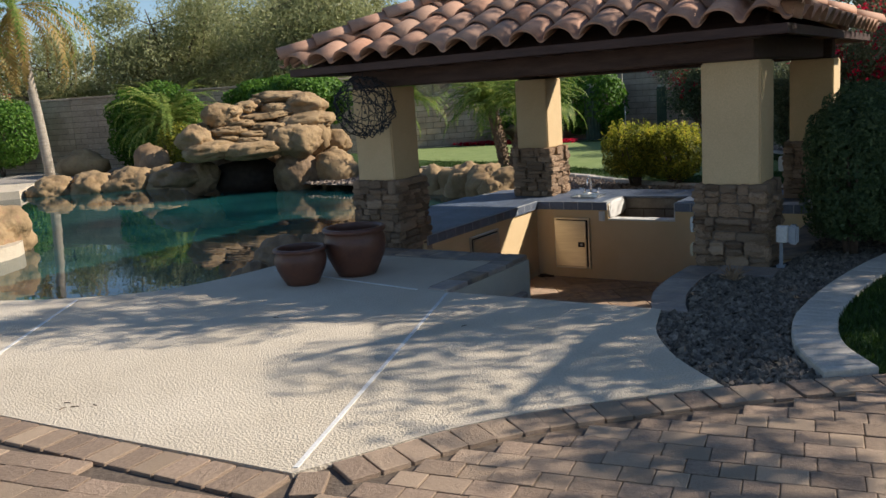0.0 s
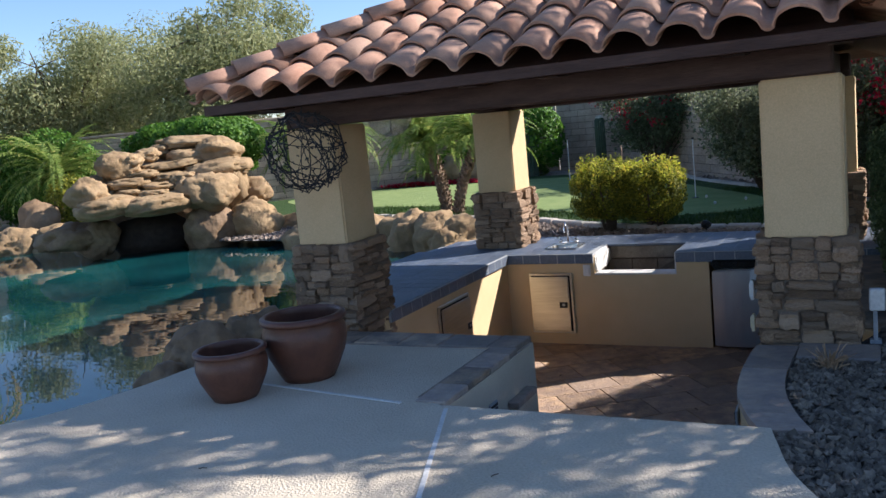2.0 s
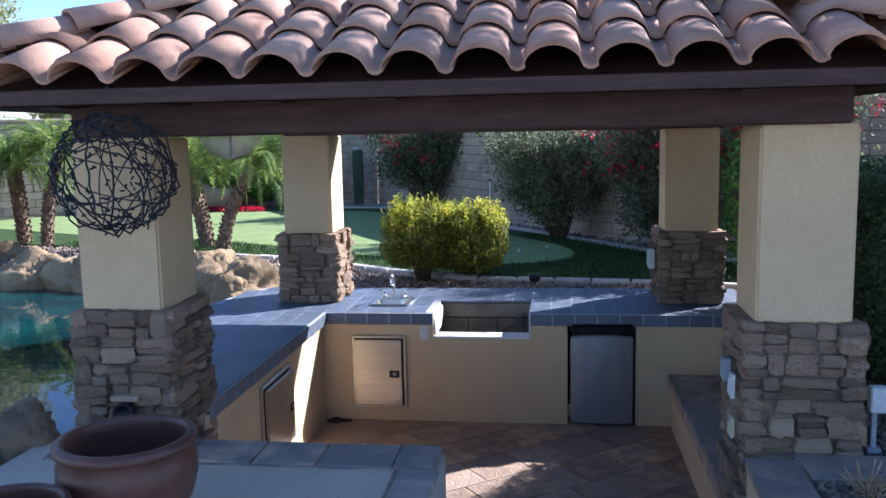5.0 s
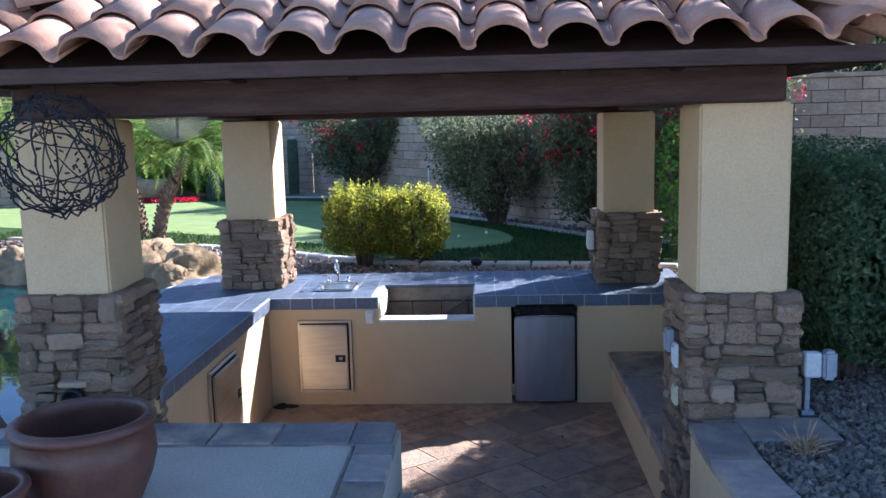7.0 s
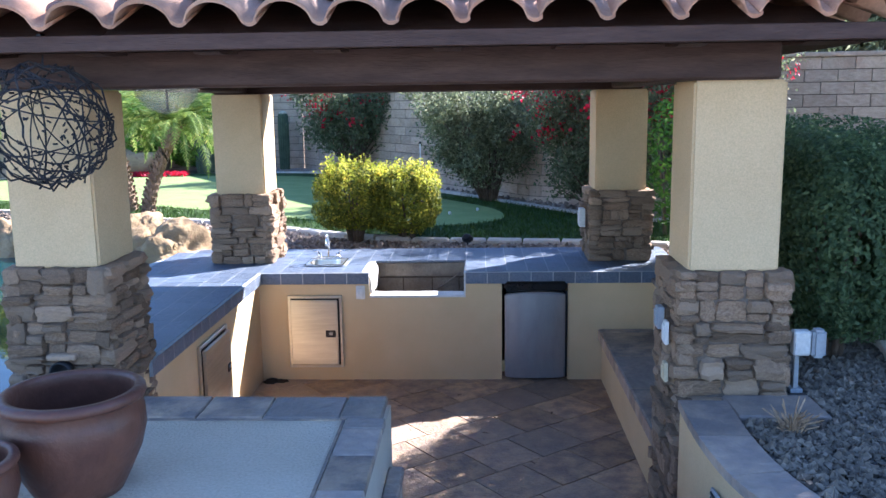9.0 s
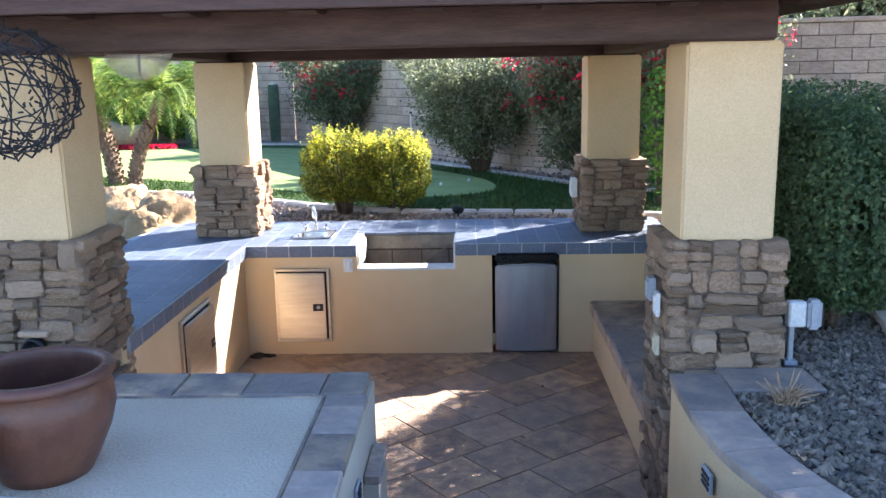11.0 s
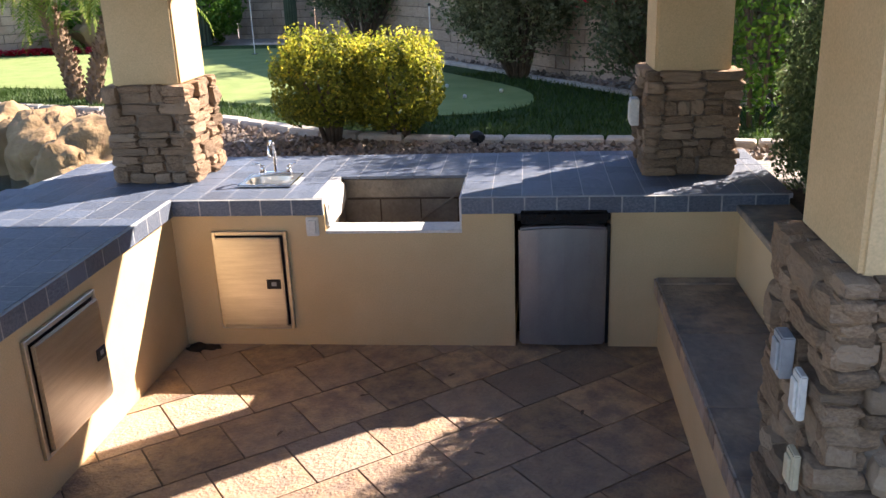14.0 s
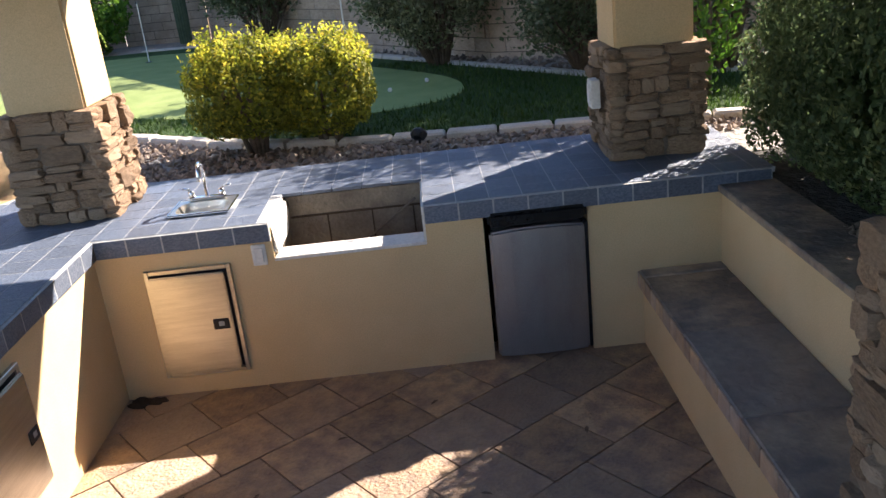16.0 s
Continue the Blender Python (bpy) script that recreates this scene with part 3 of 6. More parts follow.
left = structure("wall_bar", slab([(-4.78, 6.9), (-4.78, 9.40), (-4.785, 10.5)] + COUNTER_OUT[::-1] + [(-5.3, 6.9)], FLOOR - 0.05, TOP - 0.03), M_STUCCO, "tan stucco bar counter between kitchen and pool", "counter")

# slate bench along the right
bench = thing("stone_bench", "built-in stucco bench with a grey slate seat", "bench", (-1.70, 8.2, FLOOR))
part("base", made_box(-0.22, 0.20, -1.35, 1.20, 0.0, 0.385), M_STUCCO, bench, "tan stucco base")
y = -1.36
while y < 1.19:
    w = min(random.uniform(0.5, 0.75), 1.195 - y)
    part("seat_slab", made_box(-0.245, 0.198, y, y + w - 0.004, 0.387, 0.44 + random.uniform(-0.002, 0.002), bevel=0.006), M_SLATE, bench)
    y += w
y = -1.34
while y < 1.18:
    w = min(random.uniform(0.09, 0.15), 1.19 - y)
    part("edge_tile", made_box(-0.256, -0.2455, y, y + w - 0.006, 0.352, 0.436, bevel=0.003), M_SLATE_FLOOR, bench)
    y += w

# steps down into the kitchen
steps = thing("entry_steps", "slate-topped stucco steps from patio to kitchen floor", "steps", (-2.62, 5.13, FLOOR))
for k in range(4):
    h = 0.87 - 0.174 * (k + 1)
    part("step", made_box(-0.75, 0.74, 0.29 * k, 0.29 * (k + 1), 0.0, h - 0.03), M_STUCCO, steps)
    part("tread", made_box(-0.75, 0.74, 0.29 * k - 0.004, 0.29 * (k + 1) + 0.015, h - 0.028, h, bevel=0.006), M_SLATE, steps, "grey slate tread")
pier = thing("step_pier", "low slate-capped stucco block against the ledge wall", "block", (-3.30, 6.05, FLOOR))
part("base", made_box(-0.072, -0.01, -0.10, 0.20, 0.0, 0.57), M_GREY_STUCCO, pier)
part("cap", made_box(-0.072, 0.0, -0.11, 0.21, 0.572, 0.62, bevel=0.008), M_SLATE, pier, "dark slate cap")

# planter wall curving from the pillar to the patio
planter = structure("wall_planter", slab(PL_IN + PL_OUT[::-1], FLOOR - 0.05, -0.05), M_STUCCO, "curved tan stucco planter wall with a slate cap", "wall")
groups = [(0, 5), (5, 10), (10, 15), (15, 20)]
for a, b in groups:
    q = [(x - 0.012, y) for x, y in PL_IN[a:b + 1]] + [(x + 0.012, y - 0.004) for x, y in PL_OUT[a:b + 1][::-1]]
    cx, cy = sum(p[0] for p in q) / len(q), sum(p[1] for p in q) / len(q)
    q = [(cx + (x - cx) * 0.99, cy + (y - cy) * 0.985) for x, y in q]
    part("cap_stone", slab(q, -0.048, -0.006), M_SLATE, planter)
part("cap_stone", made_box(-1.752, -1.33, 6.24, 6.53, -0.06, -0.008, bevel=0.008), M_SLATE, planter)

# slate border on the patio tongue
border = tagged(new("trim_ledge"), "grey slate border tiles on the patio ledge", "border", kind="structure")
x = -5.28
while x < -3.42:
    w = min(random.uniform(0.30, 0.36), -3.385 - x)
    part("border_tile", made_box(x, x + w - 0.006, 6.17, 6.45, -0.028, 0.012 + random.uniform(-0.002, 0.002), bevel=0.006), M_SLATE, border)
    x += w
y = 5.13
while y < 6.16:
    w = min(random.uniform(0.28, 0.34), 6.165 - y)
    part("border_tile", made_box(-3.55, -3.37, y, y + w - 0.006, -0.028, 0.012 + random.uniform(-0.002, 0.002), bevel=0.006), M_SLATE, border)
    y += w
part("inner_trim", made_box(-5.28, -3.555, 6.150, 6.166, -0.002, 0.006), M_SLATE, border)
part("inner_trim", made_box(-3.568, -3.554, 5.2, 6.148, -0.002, 0.006), M_SLATE, border)


# ---- pillars ----
def stone_variants(k=16):
    out = []
    for s in range(k):
        bm = made_box(-0.5, 0.5, -0.5, 0.5, -0.5, 0.5)
        bmesh.ops.subdivide_edges(bm, edges=list(bm.edges), cuts=2, use_grid_fill=True)
        for v in bm.verts:
            c = v.co.copy()
            corner = sum(abs(q) > 0.45 for q in c)
            v.co *= 1 - 0.075 * max(0, corner - 1)
            v.co += Vector((noise.noise(c * 2.3 + Vector((s * 5, 0, 0))), noise.noise(c * 2.3 + Vector((0, s * 5, 9))) * 1.3, noise.noise(c * 2.3 + Vector((3, 0, s * 5))))) * 0.12
        out.append(mesh_of("stone", bm, M_STONE, False))
    return out


STONES = stone_variants()


def pillar(place, base_z, label, seed, cap=0.66, top=1.513):
    rng = random.Random(seed)
    ob = thing("pillar", label, "pillar", (*place, base_z), group="gazebo pillars")
    h = cap - base_z
    part("core", made_box(-0.235, 0.235, -0.235, 0.235, 0.0, h - 0.01), M_MORTAR, ob)
    part("shaft", made_box(-0.217, 0.217, -0.217, 0.217, h - 0.008, top - base_z, bevel=0.012, segs=2), M_STUCCO, ob, "smooth tan stucco shaft")
    for side in range(4):
        m = Matrix.Rotation(side * math.pi / 2, 4, "Z")
        z = 0.0
        while z < h - 0.02:
            rh = min(rng.choice((0.055, 0.07, 0.09, 0.11, 0.14)), h - z)
            if h - z - rh < 0.05:
                rh = h - z
            x = -0.27
            while x < 0.265:
                w = min(rng.choice((rng.uniform(0.07, 0.12), rng.uniform(0.13, 0.21), rng.uniform(0.17, 0.28))), 0.27 - x)
                if 0.27 - x - w < 0.05:
                    w = 0.27 - x
                cuts = [0.0, 1.0]
                if rh > 0.12 and rng.random() < 0.75:
                    cuts = [0.0, rng.uniform(0.28, 0.4), rng.uniform(0.6, 0.74), 1.0] if rng.random() < 0.4 else [0.0, rng.uniform(0.32, 0.68), 1.0]
                elif rh > 0.08 and rng.random() < 0.55:
                    cuts = [0.0, rng.uniform(0.38, 0.62), 1.0]
                for c0, c1 in zip(cuts, cuts[1:]):
                    zz, hh = z + rh * c0, rh * (c1 - c0)
                    st = part("stone", STONES[rng.randrange(len(STONES))], M_STONE, ob)
                    depth = rng.uniform(0.07, 0.115)
                    st.matrix_basis = m @ Matrix.Translation((x + w / 2, -0.225 - depth / 2 + 0.045, zz + hh / 2)) @ Matrix.Rotation(rng.uniform(-0.05, 0.05), 4, "Y") @ Matrix.Rotation(rng.uniform(-0.09, 0.09), 4, "X") @ Matrix.Rotation(rng.uniform(-0.06, 0.06), 4, "Z") @ Matrix.Diagonal((w * rng.uniform(0.93, 1.01), depth, hh * rng.uniform(0.9, 1.0), 1))
                x += w
            z += rh
    return ob


P_FL, P_FR, P_BL, P_BR = (-5.045, 6.79), (-1.705, 6.80), (-5.01, 10.05), (-1.715, 10.08)
pillar(P_FL, 0.0 - 0.25, "tan stucco pillar on a stacked stone base by the pool", 3, cap=0.645)
pillar(P_FR, FLOOR, "tan stucco pillar on a tall stacked stone base by the bench", 5, cap=0.605)
pillar(P_BL, TOP, "tan stucco pillar on a stone base behind the sink", 8)
pillar(P_BR, TOP, "tan stucco pillar on a stone base at the counter end", 11)

# ---- gazebo roof ----
RX0, RX1, RY0, RY1, RZ, SLOPE = -5.68, -1.20, 6.15, 10.36, 1.735, 0.435
CX, CY = (RX0 + RX1) / 2, (RY0 + RY1) / 2
gazebo = tagged(new("gazebo_roof"), "hipped gazebo roof of terracotta tiles on dark beams", "roof", kind="structure")
BEAM0, BEAM1 = 1.515, 1.715
for n, a in (("beam", (-5.24, -1.53, 6.555, 6.76, BEAM0, BEAM1)), ("beam", (-5.24, -1.53, 9.94, 10.14, BEAM0, BEAM1)), ("beam", (-5.13, -4.93, 6.762, 9.938, BEAM0 + 0.01, BEAM1)), ("beam", (-1.80, -1.61, 6.762, 9.938, BEAM0 + 0.01, BEAM1))):
    part(n, made_box(*a, bevel=0.012), M_BEAM, gazebo, "dark stained timber beam")
APEX = RZ + SLOPE * (RY1 - RY0) / 2
# boarded soffit, four sloping faces with thickness
bm = bmesh.new()
for dz in (-0.075, -0.035):
    c = [bm.verts.new((x, y, RZ + dz)) for x, y in ((RX0 + 0.05, RY0 + 0.05), (RX1 - 0.05, RY0 + 0.05), (RX1 - 0.05, RY1 - 0.05), (RX0 + 0.05, RY1 - 0.05))]
    r = [bm.verts.new((CX - (RX1 - RX0 - RY1 + RY0) / 2, CY, APEX + dz)), bm.verts.new((CX + (RX1 - RX0 - RY1 + RY0) / 2, CY, APEX + dz))]
    for f in ((c[0], c[1], r[1], r[0]), (c[1], c[2], r[1]), (c[2], c[3], r[0], r[1]), (c[3], c[0], r[0])):
        bm.faces.new(f)
bmesh.ops.recalc_face_normals(bm, faces=list(bm.faces))
part("soffit", bm, M_BEAM, gazebo, "dark boarded underside")
for a in ((RX0 + 0.02, RX1 - 0.02, RY0 + 0.02, RY0 + 0.06), (RX0 + 0.02, RX1 - 0.02, RY1 - 0.06, RY1 - 0.02), (RX0 + 0.02, RX0 + 0.06, RY0 + 0.062, RY1 - 0.062), (RX1 - 0.06, RX1 - 0.02, RY0 + 0.062, RY1 - 0.062)):
    part("fascia", made_box(*a, 1.665, 1.735, bevel=0.004), M_BEAM, gazebo)
for k in range(8):
    x = -5.25 + k * 0.53
    bm = bmesh.new()
    prof = [(6.215, 1.72), (6.215, 1.668), (6.30, 1.655), (6.40, 1.655), (6.553, 1.668), (6.553, 1.84)]
    vs0 = [bm.verts.new((x, y, z)) for y, z in prof]
    vs1 = [bm.verts.new((x + 0.12, y, z)) for y, z in prof]
    bm.faces.new(vs0)
    bm.faces.new(vs1[::-1])
    for i in range(6):
        bm.faces.new((vs0[i], vs1[i], vs1[(i + 1) % 6], vs0[(i + 1) % 6]))
    bmesh.ops.recalc_face_normals(bm, faces=list(bm.faces))
    part("rafter_tail", bm, M_BEAM, gazebo)

TW, TL, EXPO = 0.298, 0.44, 0.36


def tile_bm():
    """One S-shaped roof tile: x across, y up the slope, with thickness and a lip."""
    bm = bmesh.new()
    N = 15
    prof = []
    for i in range(N + 1):
        u = i / N
        x = (u - 0.5) * TW * 1.04
        z = 0.092 * (1 - (2 * u / 0.8 - 1) ** 2) ** 0.62 if u < 0.8 else -0.014 * math.sin(math.pi * (u - 0.8) / 0.2)
        prof.append((x, z))
    T = 0.016
    rows = []
    for y in (0.0, TL):
        lift = 0.030 if y == 0 else 0.0
        sx = 1.0 if y == 0 else 0.96
        rows.append(([bm.verts.new((x * sx, y, z * sx + lift + T)) for x, z in prof], [bm.verts.new((x * sx, y, z * sx + lift)) for x, z in prof]))
    (t0, b0), (t1, b1) = rows
    for i in range(N):
        bm.faces.new((t0[i], t0[i + 1], t1[i + 1], t1[i]))
        bm.faces.new((b0[i + 1], b0[i], b1[i], b1[i + 1]))
        bm.faces.new((b0[i], b0[i + 1], t0[i + 1], t0[i]))
        bm.faces.new((t1[i], t1[i + 1], b1[i + 1], b1[i]))
    for i in (0, N):
        q = (t0[i], t1[i], b1[i], b0[i])
        bm.faces.new(q if i == 0 else q[::-1])
    bmesh.ops.recalc_face_normals(bm, faces=list(bm.faces))
    return bm


def smooth_tops(me):
    me.polygons.foreach_set("use_smooth", [abs(p.normal.y) < 0.5 for p in me.polygons])
    return me


TILE = smooth_tops(mesh_of("tile", tile_bm(), M_ROOF))
slope_a = math.atan(SLOPE)


def roof_face(mid, turn, width, run):
    """Courses of tiles on one face: mid is the eave's middle, turn the face's heading in degrees."""
    face = Matrix.Translation((*mid, RZ)) @ Matrix.Rotation(radians(turn), 4, "Z") @ Matrix.Rotation(slope_a, 4, "X")
    length = run / math.cos(slope_a)
    cols = math.ceil(width / TW / 2) * 2 + 1
    c = 0
    while c * EXPO < length:
        y0 = c * EXPO - 0.03
        for k in range(cols):
            x = (k - cols // 2) * TW + 0.02
            limit = (width / 2) * (1 - max(0, y0) / length) if width / 2 <= run * 1.02 else width / 2 - (max(0, y0) / length) * run
            far = (width / 2) - ((y0 + TL) / length) * run
            if abs(x) - TW / 2 > limit + 0.02:
                continue
            jit = Matrix.Translation((x, y0 + random.uniform(-0.006, 0.006), random.uniform(0, 0.006) + 0.012)) @ Matrix.Rotation(random.uniform(-0.012, 0.012), 4, "Z")
            if abs(x) + TW / 2 > far:
                bm = tile_bm()
                bmesh.ops.transform(bm, matrix=jit, verts=bm.verts)
                for s in (-1, 1):
                    nrm = Vector((s * length, run, 0)).normalized()
                    bmesh.ops.bisect_plane(bm, geom=list(bm.verts) + list(bm.edges) + list(bm.faces), plane_co=(s * (width / 2 + 0.01), 0, 0), plane_no=nrm, clear_outer=True)
                if not bm.faces:
                    bm.free()
                    continue
                ob = part("tile", smooth_tops(mesh_of("tile", bm, M_ROOF)), M_ROOF, gazebo)
                ob.matrix_basis = face
            else:
                ob = part("tile", TILE, M_ROOF, gazebo)
                ob.matrix_basis = face @ jit
        c += 1


roof_face((CX, RY0), 0, RX1 - RX0, (RY1 - RY0) / 2)
roof_face((RX0, CY), -90, RY1 - RY0, (RY1 - RY0) / 2)
roof_face((RX1, CY), 90, RY1 - RY0, (RY1 - RY0) / 2)
roof_face((CX, RY1), 180, RX1 - RX0, (RY1 - RY0) / 2)


def hip_tile(length=0.42):
    bm = bmesh.new()
    N = 8
    rings = []
    for y, r in ((0.0, 0.135), (length, 0.112)):
        for rr in (r, r - 0.016):
            rings.append([bm.verts.new((-rr * math.cos(math.pi * i / N), y, rr * 0.85 * math.sin(math.pi * i / N))) for i in range(N + 1)])
    o0, i0, o1, i1 = rings
    for i in range(N):
        for q in ((o0[i], o0[i + 1], o1[i + 1], o1[i]), (i0[i + 1], i0[i], i1[i], i1[i + 1]), (i0[i], i0[i + 1], o0[i + 1], o0[i]), (o1[i], o1[i + 1], i1[i + 1], i1[i])):
            bm.faces.new(q)
    for i in (0, N):
        bm.faces.new((o0[i], o1[i], i1[i], i0[i]))
    bmesh.ops.recalc_face_normals(bm, faces=list(bm.faces))
    return smooth_tops(mesh_of("hip_tile", bm, M_ROOF))


HIP = hip_tile()
half_ridge = (RX1 - RX0 - RY1 + RY0) / 2
for cx, cy, sx, sy in ((RX0, RY0, 1, 1), (RX1, RY0, -1, 1), (RX1, RY1, -1, -1), (RX0, RY1, 1, -1)):
    a = Vector((cx, cy, RZ + 0.11))
    b = Vector((CX - sx * half_ridge, CY, APEX + 0.105))
    d = b - a
    n = int(d.length / 0.36)
    heading = math.atan2(-d.x, d.y)
    up = math.asin(d.normalized().z)
    for k in range(n + 1):
        p = a + d.normalized() * (k * 0.36 - 0.05)
        ob = part("hip_tile", HIP, M_ROOF, gazebo)
        ob.matrix_basis = Matrix.Translation(p) @ Matrix.Rotation(heading, 4, "Z") @ Matrix.Rotation(up - 0.035, 4, "X")
for k in range(max(1, int(2 * half_ridge / 0.36))):
    ob = part("hip_tile", HIP, M_ROOF, gazebo)
    ob.matrix_basis = Matrix.Translation((CX - half_ridge + k * 0.36 - 0.05, CY, APEX + 0.075)) @ Matrix.Rotation(radians(-90), 4, "Z")

# ---- kitchen things ----
def access_door(place, turn, w, h, ajar, label):
    ob = thing("access_door", label, "cabinet door", place, turn, group="kitchen access doors")
    f = bmesh.new()
    for a in ((-w / 2 - 0.024, -w / 2, -0.024, h + 0.024), (w / 2, w / 2 + 0.024, -0.024, h + 0.024)):
        box(f, a[0], a[1], -0.012, 0.01, a[2], a[3], bevel=0.003)
    box(f, -w / 2, w / 2, -0.012, 0.01, -0.024, 0.0, bevel=0.003)
    box(f, -w / 2, w / 2, -0.012, 0.01, h, h + 0.024, bevel=0.003)
    part("frame", f, M_STEEL, ob, "brushed steel frame")
    # Black sheet behind the leaf stands in for the shade in the gap.
    part("dark_gap", made_box(-w / 2, w / 2, 0.0, 0.008, 0.0, h), M_BLACK, ob)
    d = part("door_leaf", made_box(0.004, w - 0.012, -0.022, 0.0, 0.008, h - 0.008, bevel=0.006, segs=2), M_STEEL, ob, "brushed steel door leaf")
    d.matrix_basis = pose(-w / 2, -0.014, 0, 0, 0, -ajar)
    part("latch", made_box(w - 0.115, w - 0.03, -0.026, -0.0215, h * 0.5 - 0.04, h * 0.5 + 0.02, bevel=0.003), M_BLACK, d, "black recessed latch")
    part("latch_pull", made_box(w - 0.085, w - 0.055, -0.029, -0.0265, h * 0.5 - 0.02, h * 0.5 + 0.005, bevel=0.002), M_GREY_BOX, d)
    return ob


access_door((-4.31, FACE - 0.011, -0.747), 0, 0.408, 0.572, 0.5, "brushed steel access door set in the stucco counter front")
access_door((-4.769, 8.08, -0.67), 90, 0.57, 0.52, 0.6, "brushed steel access door in the bar's side, shaded")

fridge = thing("mini_fridge", "small stainless steel fridge with black top in a niche", "fridge", ((FX0 + FX1) / 2 + 0.01, 9.40, FLOOR))
part("body", made_box(-0.245, 0.245, 0.05, 0.52, 0.0, 0.84, bevel=0.01), M_BLACK, fridge, "black fridge cabinet")
bm = made_box(-0.258, 0.24, -0.03, 0.045, 0.025, 0.762, bevel=0.012, segs=3)
bmesh.ops.bisect_plane(bm, geom=list(bm.verts) + list(bm.edges) + list(bm.faces), plane_co=(-0.15, 0, 0), plane_no=(1, 0, 0))
bmesh.ops.bisect_plane(bm, geom=list(bm.verts) + list(bm.edges) + list(bm.faces), plane_co=(0, 0, 0), plane_no=(1, 0, 0))
bmesh.ops.bisect_plane(bm, geom=list(bm.verts) + list(bm.edges) + list(bm.faces), plane_co=(0.14, 0, 0), plane_no=(1, 0, 0))
for v in bm.verts:
    v.co.y -= 0.022 * (1 - (v.co.x / 0.26) ** 2) if v.co.y < 0 else 0
    v.co.z -= 0.022 * (v.co.x / 0.26) ** 2 if v.co.z > 0.7 else 0
part("door_panel", bm, M_FRIDGE, fridge, "grey stainless door")
part("top_trim", made_box(-0.262, 0.255, -0.048, 0.044, 0.772, 0.85, bevel=0.018, segs=3), M_GLOSS, fridge, "glossy black curved top trim")
part("side_trim", made_box(0.242, 0.26, -0.016, 0.046, 0.025, 0.75, bevel=0.004), M_BLACK, fridge)
part("badge", made_box(0.115, 0.175, -0.0205, -0.0185, 0.69, 0.706), M_WHITE, fridge, "small pale maker's badge")

sink = thing("sink", "small stainless steel drop-in sink in blue-grey tiles", "sink", (-4.27, 9.79, TOP))
bm = bmesh.new()
rim = [(-0.165, -0.145), (0.165, -0.145), (0.165, 0.155), (-0.165, 0.155)]
bowl = [(0.142 * math.copysign(abs(math.cos(a)) ** 0.6, math.cos(a)), -0.02 + 0.115 * math.copysign(abs(math.sin(a)) ** 0.6, math.sin(a))) for a in [2 * math.pi * i / 24 for i in range(24)]]
sheet(rim, [bowl], 0.016, bm)
ring = [bm.verts.new((x, y, 0.016)) for x, y in bowl]
for depth, s in ((-0.02, 0.94), (-0.1, 0.86), (-0.125, 0.6)):
    nxt = [bm.verts.new((x * s, (y + 0.03) * s - 0.03, depth)) for x, y in bowl]
    for i in range(24):
        bm.faces.new((ring[i], ring[(i + 1) % 24], nxt[(i + 1) % 24], nxt[i]))
    ring = nxt
bm.faces.new(ring)
bmesh.ops.recalc_face_normals(bm, faces=list(bm.faces))
for f in bm.faces:
    if f.calc_center_median().z > 0.015 and f.normal.z < 0:
        f.normal_flip()
part("basin", bm, M_STEEL, sink, smooth=True)
bm = bmesh.new()
for a in ((-0.17, 0.17, -0.15, -0.14), (-0.17, 0.17, 0.15, 0.16), (-0.17, -0.16, -0.14, 0.15), (0.16, 0.17, -0.14, 0.15)):
    box(bm, *a, 0.006, 0.018, bevel=0.003)
part("rim", bm, M_CHROME, sink)
tap = thing("faucet", "chrome gooseneck faucet with two lever handles", "faucet", (-4.27, 9.91, TOP + 0.017))
part("base", made_box(-0.11, 0.11, -0.025, 0.025, 0, 0.022, bevel=0.01, segs=2), M_CHROME, tap)
pts = [(0, 0, 0.02), (0, 0, 0.17)] + [(0, -0.055 + 0.055 * math.cos(a), 0.17 + 0.055 * math.sin(a)) for a in [math.pi * i / 8 for i in range(1, 8)]] + [(0, -0.11, 0.16), (0, -0.112, 0.135)]
part("spout", tube(bmesh.new(), pts, 0.011, 10), M_CHROME, tap, smooth=True)
for s in (-1, 1):
    bm = revolve([(0.02, 0.02), (0.018, 0.05), (0.012, 0.06)], 12)
    bmesh.ops.translate(bm, verts=bm.verts, vec=(s * 0.085, 0, 0))
    tube(bm, [(s * 0.085, 0, 0.055), (s * 0.105, -0.01, 0.075), (s * 0.145, -0.025, 0.08)], 0.008, 8, 0.7)
    part("handle", bm, M_CHROME, tap, smooth=True)


def plate(name, place, turn, w, h, d, material, label, category, cover=None):
    ob = thing(name, label, category, place, turn)
    part("backplate", made_box(-w / 2, w / 2, -d, 0, 0, h, bevel=0.004, segs=2), material, ob)
    part("cover", made_box(-w * 0.3, w * 0.3, -d - 0.008, -d + 0.001, h * 0.15, h * 0.85, bevel=0.003), cover or material, ob)
    return ob


plate("outlet", (-3.925, FACE - 0.0005, -0.185), 0, 0.075, 0.115, 0.012, M_WHITE, "white outlet with a weather cover on stucco", "outlet")
plate("outlet", (-2.005, 9.98, 0.33), -90, 0.11, 0.16, 0.05, M_WHITE, "white weatherproof outlet box on the stone pillar", "outlet")
plate("switch_box", (-1.995, 6.77, 0.27), -90, 0.075, 0.115, 0.035, M_GREY_BOX, "grey weatherproof switch box on the stone pillar", "switch")
plate("switch_plate", (-2.0, 6.63, 0.225), -90, 0.06, 0.12, 0.02, M_WHITE, "white switch plate on the stone pillar", "switch")
